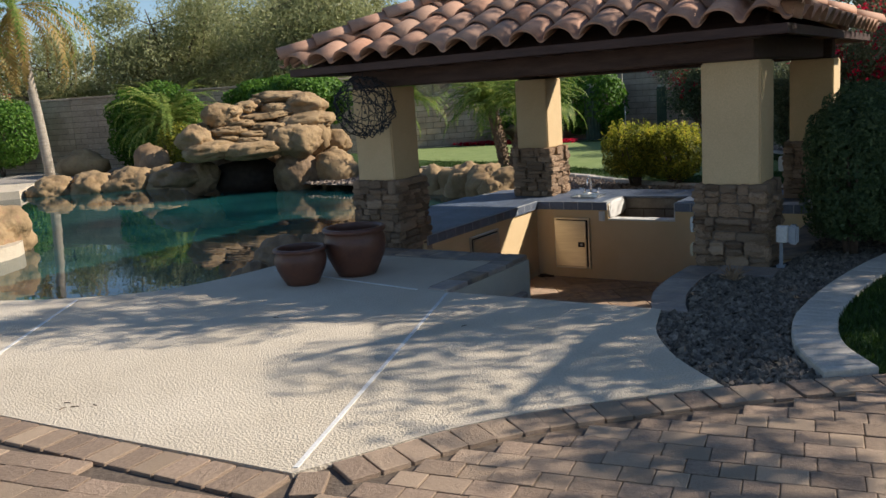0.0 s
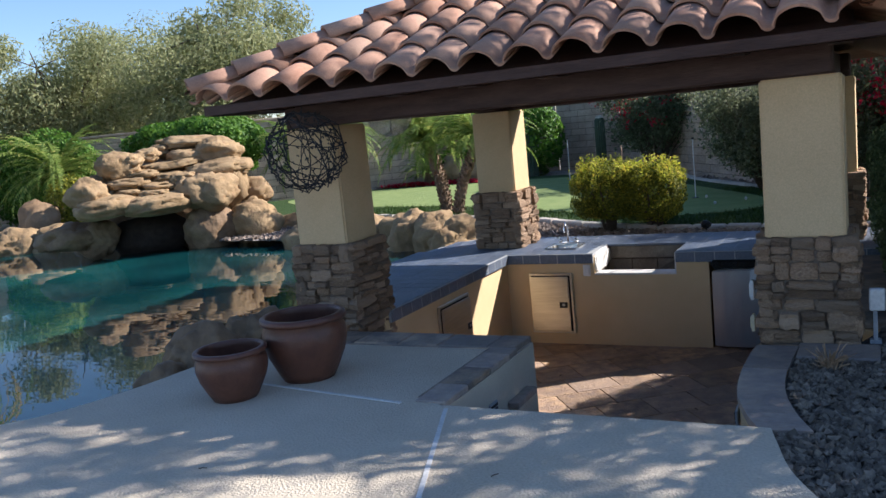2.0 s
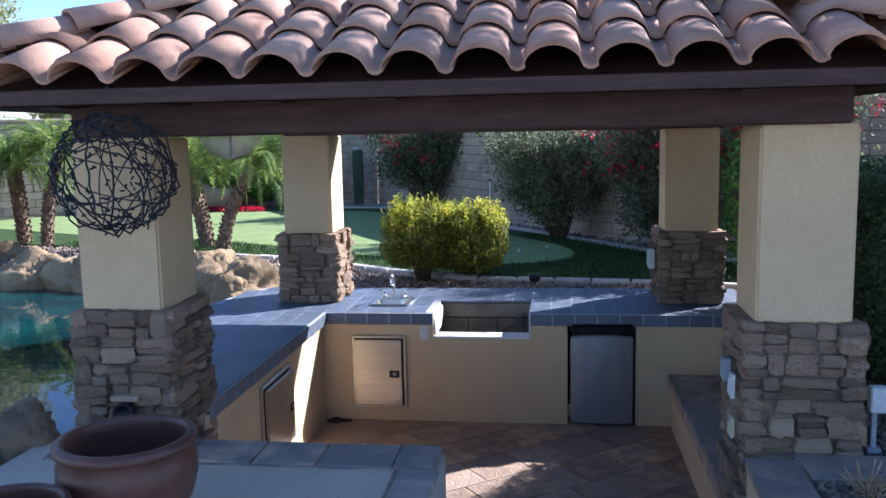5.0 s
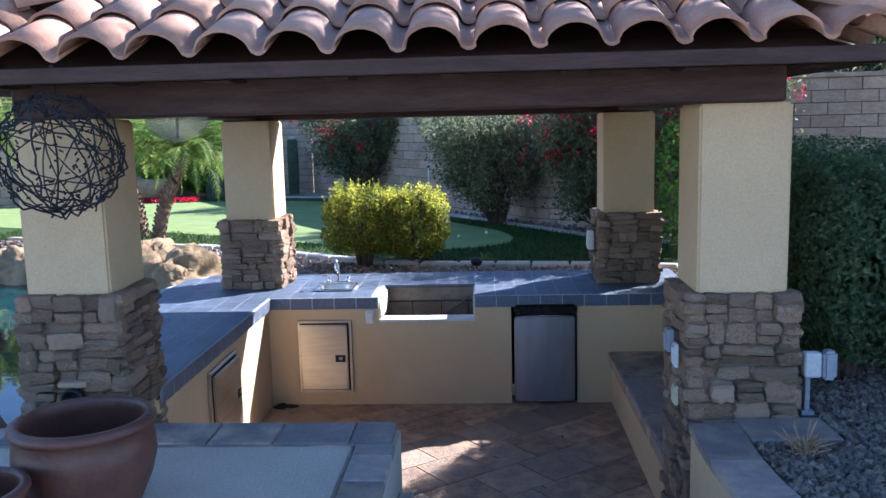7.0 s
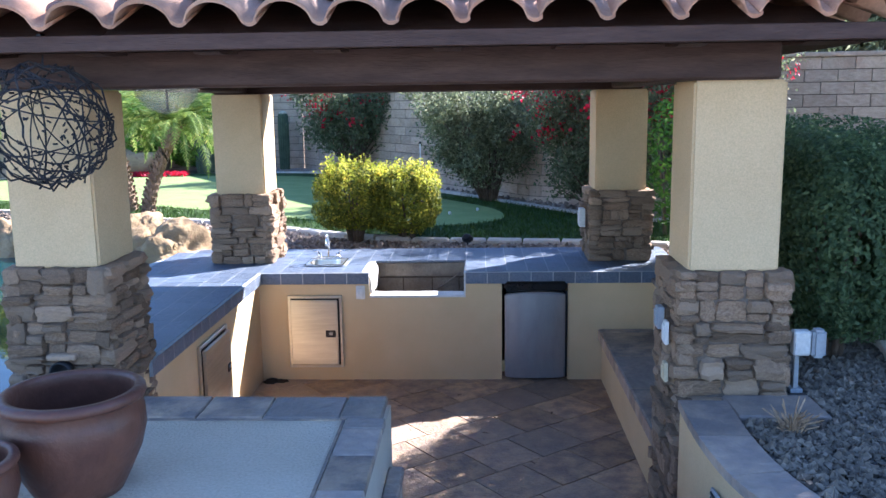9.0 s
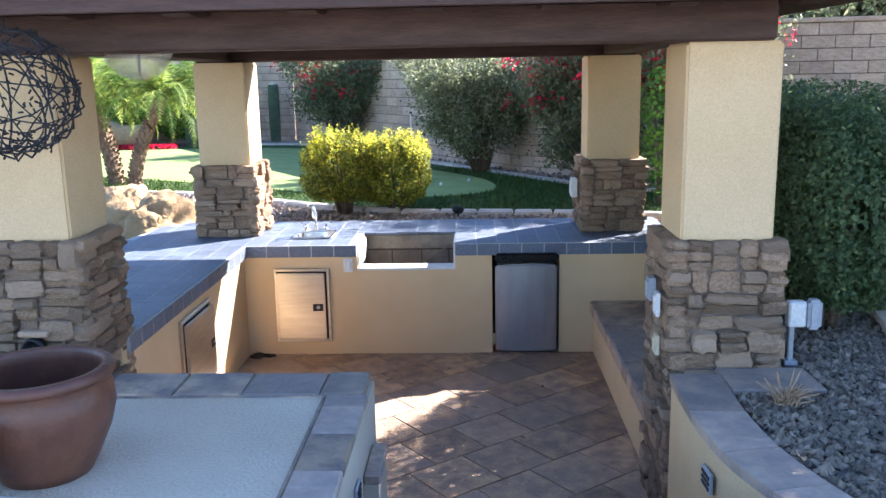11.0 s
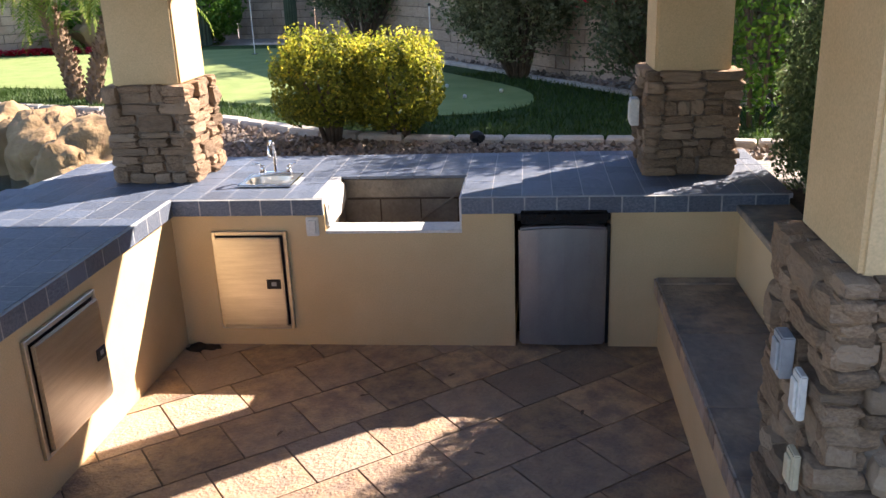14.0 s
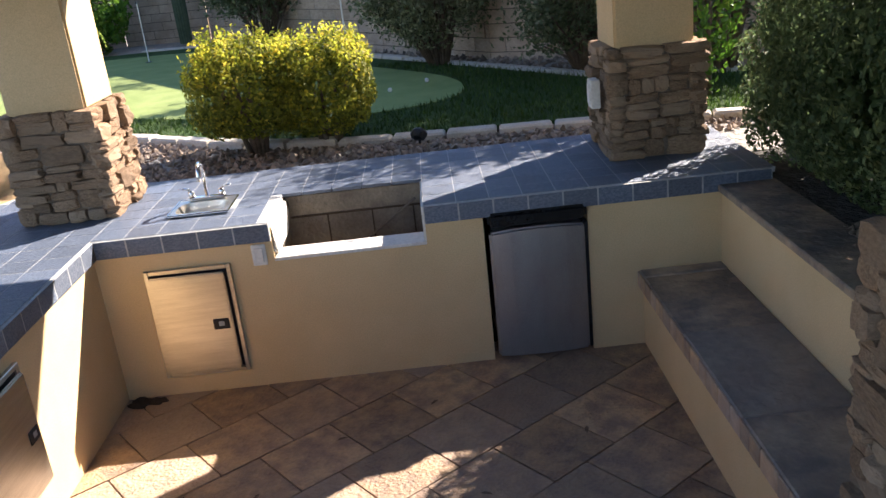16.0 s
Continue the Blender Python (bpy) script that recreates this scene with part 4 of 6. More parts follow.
plate("switch_plate", (-2.0, 6.62, 0.035), -90, 0.06, 0.10, 0.02, M_IVORY, "ivory blank plate on the stone pillar", "switch")
for place, turn, lab in (((-3.374, 5.72, -0.28), 90, "dark louvred step light in the ledge wall"), ((-1.984, 5.72, -0.22), -88, "dark louvred step light in the planter wall")):
    ob = thing("step_light", lab, "light", place, turn)
    part("frame", made_box(-0.055, 0.055, -0.014, 0, 0, 0.085, bevel=0.004), M_GREY_BOX, ob)
    for k in range(3):
        part("louvre", made_box(-0.045, 0.045, -0.019, -0.012, 0.012 + k * 0.023, 0.026 + k * 0.023, bevel=0.002), M_BLACK, ob)

# power box on a post by the hedge
box_post = thing("power_box", "pale grey outdoor power box on a short post in gravel", "power box", (-1.355, 6.65, -0.03))
part("post", made_box(-0.012, 0.012, -0.012, 0.012, 0.0, 0.26, bevel=0.003), M_GREY_BOX, box_post)
part("box", made_box(-0.03, 0.055, -0.045, 0.015, 0.195, 0.32, bevel=0.008), M_WHITE, box_post, "pale outlet box")
part("cover", made_box(0.058, 0.125, -0.06, 0.01, 0.185, 0.33, bevel=0.014, segs=2), M_GREY_BOX, box_post)
part("base", made_box(-0.03, 0.03, -0.03, 0.03, -0.01, 0.02), M_GREY_BOX, box_post)

vent = thing("drain_pipe", "dark open pipe end in the pillar's stone base", "pipe", (-5.02, 6.50, 0.13))
bm = revolve([(0.055, 0.0), (0.055, 0.05), (0.045, 0.05), (0.043, 0.012)], 16)
bmesh.ops.transform(bm, matrix=pose(0, 0, 0, 90, 0, 0), verts=bm.verts)
part("sleeve", bm, M_BLACK, vent, smooth=True)
part("collar", made_box(-0.075, 0.075, -0.03, 0.03, 0.055, 0.085, bevel=0.008), M_STONE, vent, "flat stone lintel over the pipe")

# windblown dirt and a few dry leaves on the floor
bm = rock((0.07, 0.05, 0.03), 91, 3, 0.4)
rock((0.05, 0.04, 0.02), 92, 3, 0.4, 0.0, bm, (0.09, 0.01, 0))
dirt = tagged(part("dirt", bm, M_SOIL_AND_SHADE, None, "small dark pile of dirt in the floor corner", True), category="dirt")
dirt.location = (-4.70, 9.33, FLOOR)
for k, (x, y, a) in enumerate(((-3.55, 8.75, 20), (-3.9, 8.35, 70), (-4.4, 8.0, 10), (-2.6, 7.7, 130), (-3.1, 9.0, 50), (-2.4, 8.6, 80), (-4.1, 7.4, 15), (-2.9, 8.2, 160))):
    bm = sheet([(-0.03, 0), (-0.01, 0.009), (0.015, 0.008), (0.032, 0), (0.012, -0.009), (-0.012, -0.007)], (), 0.0)
    for v in bm.verts:
        v.co.z = 0.006 * abs(v.co.y) / 0.009 + 0.15 * v.co.x ** 2 * 10
    leaf = tagged(part("dry_leaf", bm, M_TRUNK, None, "curled dry brown leaf on the slate floor"), category="leaf", group="dry leaves")
    leaf.matrix_basis = pose(x, y, FLOOR + 0.002, 0, 0, a)

for k, (x, y, a) in enumerate(((-3.95, 2.42, 15), (-3.86, 2.40, 40), (-3.78, 2.46, 170), (-3.9, 2.36, 100), (-2.75, 4.35, 60), (-4.1, 4.1, 20))):
    bm = tube(bmesh.new(), [(-0.02, 0, 0.004), (0, 0.003, 0.005), (0.02, 0, 0.004)], 0.003, 5, 0.6)
    twig = tagged(part("twig", bm, M_TWIG, None, "tiny dry brown twig on the patio"), category="twig", group="twigs")
    twig.matrix_basis = pose(x, y, 0.0, 0, 0, a)

# ---- pots and hanging globe ----
def pot(place, r, h, label):
    ob = thing("clay_pot", label, "pot", place, group="pots by the pool")
    prof = [(r * 0.60, 0), (r * 0.70, h * 0.12), (r * 0.90, h * 0.40), (r * 0.985, h * 0.62), (r * 0.97, h * 0.78), (r * 0.89, h * 0.885), (r * 0.90, h * 0.895), (r * 0.99, h * 0.905), (r * 1.01, h * 0.93), (r * 1.0, h * 0.975), (r * 0.95, h), (r * 0.86, h), (r * 0.84, h * 0.96), (r * 0.84, h * 0.88), (r * 0.90, h * 0.65), (r * 0.84, h * 0.40)]
    part("body", revolve(prof, 40), M_CLAY, ob, "reddish brown glazed clay", smooth=True)
    part("soil", revolve([(r * 0.82, h * 0.38), (r * 0.855, h * 0.45)], 24), M_SOIL_AND_SHADE, ob)
    return ob


pot((-4.46, 5.45, 0), 0.262, 0.398, "large empty brown glazed clay pot on the patio")
pot((-4.68, 5.02, 0), 0.212, 0.297, "smaller empty brown glazed clay pot on the patio")

globe = thing("wire_globe", "black wire globe wound with string lights under the eave", "hanging globe", (-4.86, 6.24, 1.35))
rng = np.random.default_rng(5)
R = 0.265


def great(rng, n=26, wob=0.02, k=1.0):
    a = rng.normal(0, 1, 3)
    a /= np.linalg.norm(a)
    b = np.cross(a, rng.normal(0, 1, 3))
    b /= np.linalg.norm(b)
    c = np.cross(a, b) * rng.uniform(0.75, 1.0)
    off = a * rng.uniform(-0.35, 0.35)
    out = []
    for i in range(n):
        t = 2 * math.pi * i / (n - 1) * k
        p = b * math.cos(t) + c * math.sin(t) + off
        p = p / np.linalg.norm(p) * (R + rng.normal(0, wob))
        out.append(tuple(p))
    return out


for i in range(9):
    part("hoop", tube(bmesh.new(), great(rng, 28, 0.006), 0.0036, 5), M_IRON, globe)
for i in range(7):
    part("light_string", tube(bmesh.new(), great(rng, 34, 0.016, 1.0), 0.005, 5), M_IRON, globe, "dark cable of a light string")
bm = bmesh.new()
for i in range(230):
    p = rng.normal(0, 1, 3)
    p = p / np.linalg.norm(p) * R * rng.uniform(0.94, 1.06)
    d = rng.normal(0, 1, 3)
    d = d / np.linalg.norm(d) * 0.022
    tube(bm, [tuple(p), tuple(p + d)], 0.0048, 5)
tagged(part("bulb_string", bm, M_IRON, globe, "tiny unlit bulbs"), kind="stuff")
part("chain", tube(bmesh.new(), [(0, 0, R - 0.01), (0, 0.02, 0.34)], 0.004, 6), M_IRON, globe)
part("hook", made_box(-0.01, 0.01, -0.01, 0.03, 0.335, 0.40), M_IRON, globe)

bowl_lamp = thing("glass_lamp", "pale frosted glass bowl lamp below the beam", "lamp", (-4.56, 6.93, 1.45))
part("bowl", revolve([(0.03, -0.06), (0.10, -0.035), (0.155, 0.02), (0.17, 0.07), (0.16, 0.07), (0.146, 0.024), (0.095, -0.025), (0.03, -0.05)], 24), M_GLASS, bowl_lamp, smooth=True)
part("stem", tube(bmesh.new(), [(0, 0, -0.04), (0, 0, 0.17), (0, -0.14, 0.17)], 0.008, 8), M_IRON, bowl_lamp)

# ---- rocks ----
def boulder(place, size, seed, label="tan moulded boulder at the pool's edge", material=None, turn=0, rough=0.22, name="boulder", sub=4):
    ob = part(name, rock(size, seed, sub, rough), material or M_ROCK, None, label, smooth=True)
    ob.matrix_basis = pose(*place, 0, 0, turn)
    return tagged(ob, category="rock", group="pool rocks")


# These three use the darker, browner rock colour.
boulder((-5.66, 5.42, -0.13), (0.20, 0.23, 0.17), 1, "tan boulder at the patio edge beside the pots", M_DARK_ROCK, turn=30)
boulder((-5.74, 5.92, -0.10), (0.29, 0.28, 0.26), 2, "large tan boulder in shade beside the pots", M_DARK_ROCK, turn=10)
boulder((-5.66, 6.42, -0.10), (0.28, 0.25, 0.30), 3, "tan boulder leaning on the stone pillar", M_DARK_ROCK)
for k, (x, y, w, h) in enumerate([(-5.95, 10.62, 0.38, 0.36), (-6.35, 10.92, 0.36, 0.42), (-6.78, 11.18, 0.40, 0.46), (-7.2, 11.4, 0.34, 0.40), (-7.65, 11.5, 0.42, 0.36), (-8.2, 11.55, 0.46, 0.32), (-8.75, 11.6, 0.45, 0.35)]):
    boulder((x, y, -0.08), (w, 0.36, h), 10 + k, "rounded tan boulder in the row edging the pool", turn=k * 31)
for k, (x, y, w, h) in enumerate([(-13.9, 12.0, 0.6, 0.38), (-14.7, 12.1, 0.55, 0.42), (-15.4, 11.7, 0.6, 0.45), (-16.1, 11.2, 0.55, 0.38), (-16.8, 10.7, 0.5, 0.36)]):
    boulder((x, y, -0.08), (w, 0.5, h), 30 + k, "rounded tan boulder at the pool's far edge", turn=k * 47)
boulder((-19.9, 13.6, 0.2), (0.85, 0.5, 0.42), 41, "pale tan boulder on gravel before the block wall", sub=3)
boulder((-16.3, 12.9, 0.25), (0.42, 0.4, 0.5), 42, "mottled brown boulder by the waterfall", M_DARK_ROCK, sub=3)
boulder((-10.3, 20.2, 0.25), (0.75, 0.5, 0.4), 43, "pale boulder behind the red flowers", sub=3)
boulder((-10.25, 5.6, 0.08), (0.5, 0.45, 0.40), 44, "lit tan boulder on the pool coping")
dk = slab(xy(curve([(-9.45, 5.1), (-9.75, 4.7), (-10.7, 4.35), (-12.5, 4.25), (-13.0, 5.85), (-11.0, 6.15), (-9.8, 5.75), (-9.45, 5.1)], 4))[:-1], -0.4, 0.02)
structure("coping", dk, M_CONCRETE, "cream concrete coping at the pool's left side", "coping")
dk = slab([(-16.9, 10.0), (-17.3, 9.4), (-21, 7.5), (-23, 10), (-18.5, 11.4)], -0.4, 0.03)
structure("coping_far", dk, M_CONCRETE, "cream concrete deck beyond the pool", "deck")

# ---- rock waterfall ----
fall = thing("rock_waterfall", "moulded tan rock waterfall with a dark grotto below", "waterfall", (-11.2, 11.3, WATER), 43.8)
# kind, across, depth, height, half width, half height
FALL_ROCKS = [
    ("boulder", -1.16, -0.10, 1.04, 0.31, 0.25),
    ("boulder", -0.99, 0.30, 1.22, 0.20, 0.11),
    ("boulder", -0.70, 0.20, 1.40, 0.33, 0.24),
    ("boulder", -0.47, 0.25, 1.47, 0.17, 0.12),
    ("boulder", -0.24, 0.60, 1.54, 0.21, 0.12),
    ("boulder", -0.03, 0.90, 1.58, 0.19, 0.14),
    ("top", 0.47, 0.90, 1.67, 0.56, 0.13),
    ("slab", 0.37, 0.60, 1.45, 0.34, 0.13),
    ("boulder", 0.86, 0.50, 1.49, 0.38, 0.24),
    ("slab", 0.13, 0.50, 1.35, 0.55, 0.08),
    ("slab", -0.37, 0.30, 1.24, 0.33, 0.08),
    ("slab", -0.02, 0.35, 1.18, 0.30, 0.08),
    ("slab", -0.57, 0.15, 1.13, 0.37, 0.09),
    ("slab", -0.13, 0.15, 1.04, 0.31, 0.08),
    ("slab", 0.29, 0.20, 1.11, 0.24, 0.12),
    ("slab", -0.62, 0.05, 0.99, 0.22, 0.07),
    ("slab", -0.19, 0.00, 0.93, 0.31, 0.08),
    ("slab", 0.20, 0.05, 0.97, 0.16, 0.15),
    ("over", -0.92, -0.20, 0.74, 0.52, 0.22),
    ("over", -0.22, -0.20, 0.71, 0.56, 0.22),
    ("slab", 0.84, 0.30, 1.21, 0.56, 0.16),
    ("boulder", 0.60, -0.15, 0.89, 0.47, 0.32),
    ("boulder", 1.02, 0.20, 0.96, 0.24, 0.39),
    ("dark", 0.58, -0.05, 0.29, 0.40, 0.44),
    ("boulder", 1.27, -0.10, 0.30, 0.40, 0.38),
    ("boulder", 1.37, 0.50, 0.74, 0.28, 0.25),
    ("boulder", 1.95, 0.40, 0.09, 0.32, 0.23),
    ("dark", -1.53, 0.10, 0.39, 0.46, 0.22),
    ("dark", -1.14, 0.20, 0.34, 0.30, 0.32),
    ("back", -0.33, 1.30, 0.23, 1.20, 0.45),
    ("back", 0.27, 1.20, 0.83, 0.99, 0.59),
    ("back", -0.68, 1.10, 0.68, 0.59, 0.59),
]
for k, (kind, x, y, z, hw, hh) in enumerate(FALL_ROCKS):
    flat = kind in ("slab", "over")
    deep = {"slab": 0.5, "over": 0.65, "top": 0.5, "back": 0.45}.get(kind, max(0.28, hw * 0.9))
    if kind == "back":
        hw, hh = hw * 1.15, hh * 1.3
    bm = rock((hw * (1.0 if flat else 1.04), deep, hh * (0.8 if kind == "over" else 1.08 if flat else 1.04)), 51 + k, 4, 0.10 if flat else 0.16, 1.0 if flat else 0.0)
    bmesh.ops.transform(bm, matrix=pose(x, y + deep * 0.6 + (0.25 if kind == "back" else 0), z + (0.07 if kind == "over" else 0), 0, (k * 37 % 9) - 4, (k * 53 % 21) - 10), verts=bm.verts)
    # Low and back rocks get darker rock: the cave's shade in their colour.
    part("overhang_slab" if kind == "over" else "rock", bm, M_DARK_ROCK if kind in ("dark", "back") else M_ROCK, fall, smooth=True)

# Solid near-black rock: the cave's darkness is put into its colour.
bm = rock((0.66, 0.3, 0.40), 99, 3, 0.12)
bmesh.ops.translate(bm, verts=bm.verts, vec=(-0.33, 0.62, 0.22))
part("grotto", bm, M_SOIL_AND_SHADE, fall, "near-black rock coloured as the shaded hollow under the slab", smooth=True)

# ---- plants ----
def leafy(name, place, radii, n, size, material, label, category, seed, boxy=1.0, lumps=9, shell=0.55, floor=None, trunk=True, flowers=0, group="", spikes=0, core=0):
    rng = np.random.default_rng(seed)
    ob = thing(name, label, category, place, group=group)
    p, d = blob_points(rng, n, radii, lumps, shell, boxy, floor)
    s = size * rng.uniform(0.7, 1.3, len(p))
    part("foliage", leaf_mesh("foliage", p, d, s, material, 0.55, rng), material, ob)
    if core:
        q, e = blob_points(rng, core, tuple(r * 0.8 for r in radii), lumps, 0.4, boxy, floor)
        part("inner_foliage", leaf_mesh("inner_foliage", q, e, size * 1.9 * rng.uniform(0.7, 1.3, len(q)), material, 0.8, rng), material, ob)
    if spikes:
        k = rng.choice(len(p), spikes)
        k = k[p[k][:, 2] > radii[2] * 0.3]
        q = np.repeat(p[k] * 1.03, 9, axis=0) + rng.normal(0, size * 0.45, (len(k) * 9, 3)) + np.tile(np.linspace(0, 0.085, 9)[:, None] * np.array([[0, 0, 1.0]]), (len(k), 1))
        part("shoot_growth", leaf_mesh("shoot_growth", q, np.tile([0, 0, 0.3], (len(q), 1)), np.full(len(q), size * 1.1), L_SHOOT, 0.5, rng), L_SHOOT, ob, "bright new shoots")["kind"] = "stuff"
    if flowers:
        k = rng.choice(len(p), flowers)
        k = k[p[k][:, 2] > -radii[2] * 0.2]
        q = np.repeat(p[k] * 1.03, 12, axis=0) + rng.normal(0, 0.07, (len(k) * 12, 3))
        part("blossom", leaf_mesh("blossom", q, np.repeat(d[k], 12, axis=0), np.full(len(q), 0.06), M_CLOTH_RED, 0.9, rng), M_CLOTH_RED, ob, "clusters of red flowers")["kind"] = "stuff"
    if trunk:
        bm = bmesh.new()
        base = -place[2]
        for i in range(trunk if trunk > 1 else 5):
            a = rng.uniform(0, 2 * math.pi)
            e = rng.uniform(0.4, 0.75)
            tube(bm, [(0.06 * math.cos(a), 0.06 * math.sin(a), base - 0.03), (radii[0] * 0.3 * math.cos(a), radii[1] * 0.3 * math.sin(a), base * 0.45), (radii[0] * e * math.cos(a), radii[1] * e * math.sin(a), radii[2] * 0.35)], 0.022 * max(1, radii[2]), 6, 0.35)
        part("stem", bm, M_TWIG, ob, smooth=True)
    return ob


leafy("shrub", (-4.23, 11.4, 0.43), (0.44, 0.45, 0.37), 10500, 0.034, L_BUSH, "clipped yellow-green shrub behind the kitchen counter", "shrub", 21, 0.75, spikes=620, core=700, floor=-0.31, trunk=9)
leafy("shrub", (-3.70, 11.42, 0.41), (0.40, 0.42, 0.36), 9500, 0.034, L_BUSH, "clipped green shrub with bronze tips behind the counter", "shrub", 22, 0.7, spikes=420, core=800, floor=-0.34, trunk=9)
leafy("hedge", (-0.68, 8.42, 0.60), (0.72, 1.55, 0.70), 60000, 0.032, L_DARK, "tall dark green hedge beside the gazebo", "hedge", 23, 0.72, 14, 0.6, floor=-0.6, core=7000)
leafy("hedge", (-0.93, 7.25, 0.58), (0.38, 0.42, 0.66), 15000, 0.032, L_DARK, "dark green end of the hedge by the power box", "hedge", 37, 0.8, 12, 0.6, floor=-0.45, core=1800)
leafy("hedge", (-0.80, 9.50, 0.42), (0.50, 0.68, 0.52), 16000, 0.036, L_DARK, "dark green leafy shrub beside the kitchen counter", "hedge", 36, 0.8, 12, 0.5, floor=-0.34, core=2500)
leafy("hedge", (0.75, 9.6, 0.58), (0.8, 1.3, 0.66), 16000, 0.045, L_DARK, "dark green hedge further back by the lawn", "hedge", 24, 0.75, 12, 0.6)
leafy("vine", (-0.92, 11.45, 0.80), (0.28, 0.3, 0.75), 1100, 0.065, L_HEDGE, "sparse light green vine shrub behind the counter end", "shrub", 34, 0.9, 12, 0.5)
def fan_shrub(name, place, height, radii, base, n, size, material, label, seed, flowers=0, skirt=0.3, flat=0.75, lean=(0.0, 0.0)):
    """A shrub that fans out from a narrow foot on many branches to a broad uneven top, with gaps between the sprays."""
    rng = np.random.default_rng(seed)
    ob = thing(name, label, "shrub", place)
    sprays = 120
    pts, out = [], []
    for i in range(sprays):
        a = rng.uniform(0, 2 * math.pi)
        e = math.sqrt(rng.random())
        t = skirt + (1 - skirt) * rng.random() ** flat
        spread = base + (1 - base) * t
        top = np.array([radii[0] * e * spread * math.cos(a) + lean[0] * t, radii[1] * e * spread * math.sin(a) + lean[1] * t, height * t * (1 - 0.12 * e * e) * rng.uniform(0.9, 1.04)])
        if i % 3 == 0:
            part("branch", tube(bmesh.new(), [(0.08 * math.cos(a), 0.08 * math.sin(a), -0.03), (top[0] * 0.4, top[1] * 0.4, top[2] * 0.5), tuple(top)], 0.02, 5, 0.25), M_TWIG, ob, smooth=True)
        k = int(n / sprays * rng.uniform(0.6, 1.4))
        d = rng.normal(0, 1, (k, 3))
        d /= np.linalg.norm(d, axis=1)[:, None]
        way = top / np.linalg.norm(top)
        along = rng.normal(0, 0.5, (k, 1)) * way * height * 0.17
        pts.append(top + along + d * rng.random((k, 1)) ** 0.5 * height * 0.115)
        out.append(d)
    p, d = np.concatenate(pts), np.concatenate(out)
    keep = p[:, 2] > height * skirt * 0.55
    p, d = p[keep], d[keep]
    part("foliage", leaf_mesh("foliage", p, d, size * rng.uniform(0.6, 1.35, len(p)), material, 0.5, rng), material, ob)
    if flowers:
        k = rng.choice(len(p), flowers)
        k = k[p[k][:, 2] > height * 0.5]
        q = np.repeat(p[k] + d[k] * 0.06, 14, axis=0) + rng.normal(0, 0.055, (len(k) * 14, 3))
        part("blossom", leaf_mesh("blossom", q, np.repeat(d[k], 14, axis=0), np.full(len(q), 0.055), M_CLOTH_RED, 0.9, rng), M_CLOTH_RED, ob, "clusters of red flowers")["kind"] = "stuff"
    return ob


fan_shrub("bougainvillea", (-5.35, 19.0, 0.0), 1.95, (1.2, 0.7), 0.45, 15000, 0.075, L_SAGE, "bougainvillea with red blooms on the block wall", 25, flowers=70, skirt=0.36, flat=0.8)
fan_shrub("shrub", (-2.78, 14.75, 0.0), 1.72, (1.15, 0.75), 0.22, 26000, 0.055, L_GREYLEAF, "wide grey-green shrub fanning up against the block wall", 26, skirt=0.22, lean=(-0.12, 0.0))
fan_shrub("bougainvillea", (-1.45, 13.3, 0.0), 2.0, (0.85, 0.55), 0.75, 24000, 0.055, L_SAGE, "dark bougainvillea with red blooms by the wall", 27, flowers=210, skirt=0.2, flat=0.9)
fan_shrub("bougainvillea", (-0.45, 12.45, 0.0), 2.3, (0.95, 0.6), 0.5, 15000, 0.06, L_SAGE, "tall bougainvillea full of red blooms behind the hedge", 28, flowers=260, skirt=0.3, flat=0.7)
leafy("hedge", (-13.2, 14.2, 1.42), (1.6, 0.8, 0.66), 13000, 0.10, L_HEDGE, "bright green clipped shrub behind the waterfall", "shrub", 29, 0.75, 12, 0.6)
leafy("hedge", (-18.3, 14.75, 1.05), (1.75, 0.55, 1.1), 19000, 0.085, L_HEDGE, "bright green vine hanging on the block wall", "shrub", 30, 0.8, 40, 0.35, core=1500)
leafy("hedge", (-23.2, 13.4, 1.1), (1.5, 0.8, 1.0), 8000, 0.10, L_HEDGE, "bright green vine on the block wall by the palm", "shrub", 31, 0.8, 12, 0.6, flowers=10)
leafy("shrub", (-16.2, 13.6, 0.6), (0.5, 0.5, 0.55), 3000, 0.08, L_BUSH, "small yellow-green shrub by the waterfall", "shrub", 32, 0.9)
leafy("hedge", (-11.6, 20.7, 0.85), (2.2, 0.7, 0.95), 9000, 0.12, L_HEDGE, "green hedge behind the putting green", "hedge", 33, 0.7, 14, 0.6)
leafy("hedge", (-8.9, 20.9, 0.9), (0.9, 0.6, 0.9), 4000, 0.12, L_HEDGE, "green shrub by the cactus", "shrub", 35, 0.8, 14, 0.6)

# red flower bed behind the green
rng = np.random.default_rng(8)
pts = np.stack([rng.uniform(-13.5, -8.8, 1300), rng.uniform(19.35, 19.8, 1300), rng.uniform(0.02, 0.10, 1300)], 1)
fb = tagged(part("flower_bed", leaf_mesh("flower_bed", pts, np.tile([0, 0, 1.0], (len(pts), 1)), np.full(len(pts), 0.07), M_CLOTH_RED, 0.9, rng), M_CLOTH_RED, None, "low bed of red flowers behind the green"), category="flowers", kind="stuff")


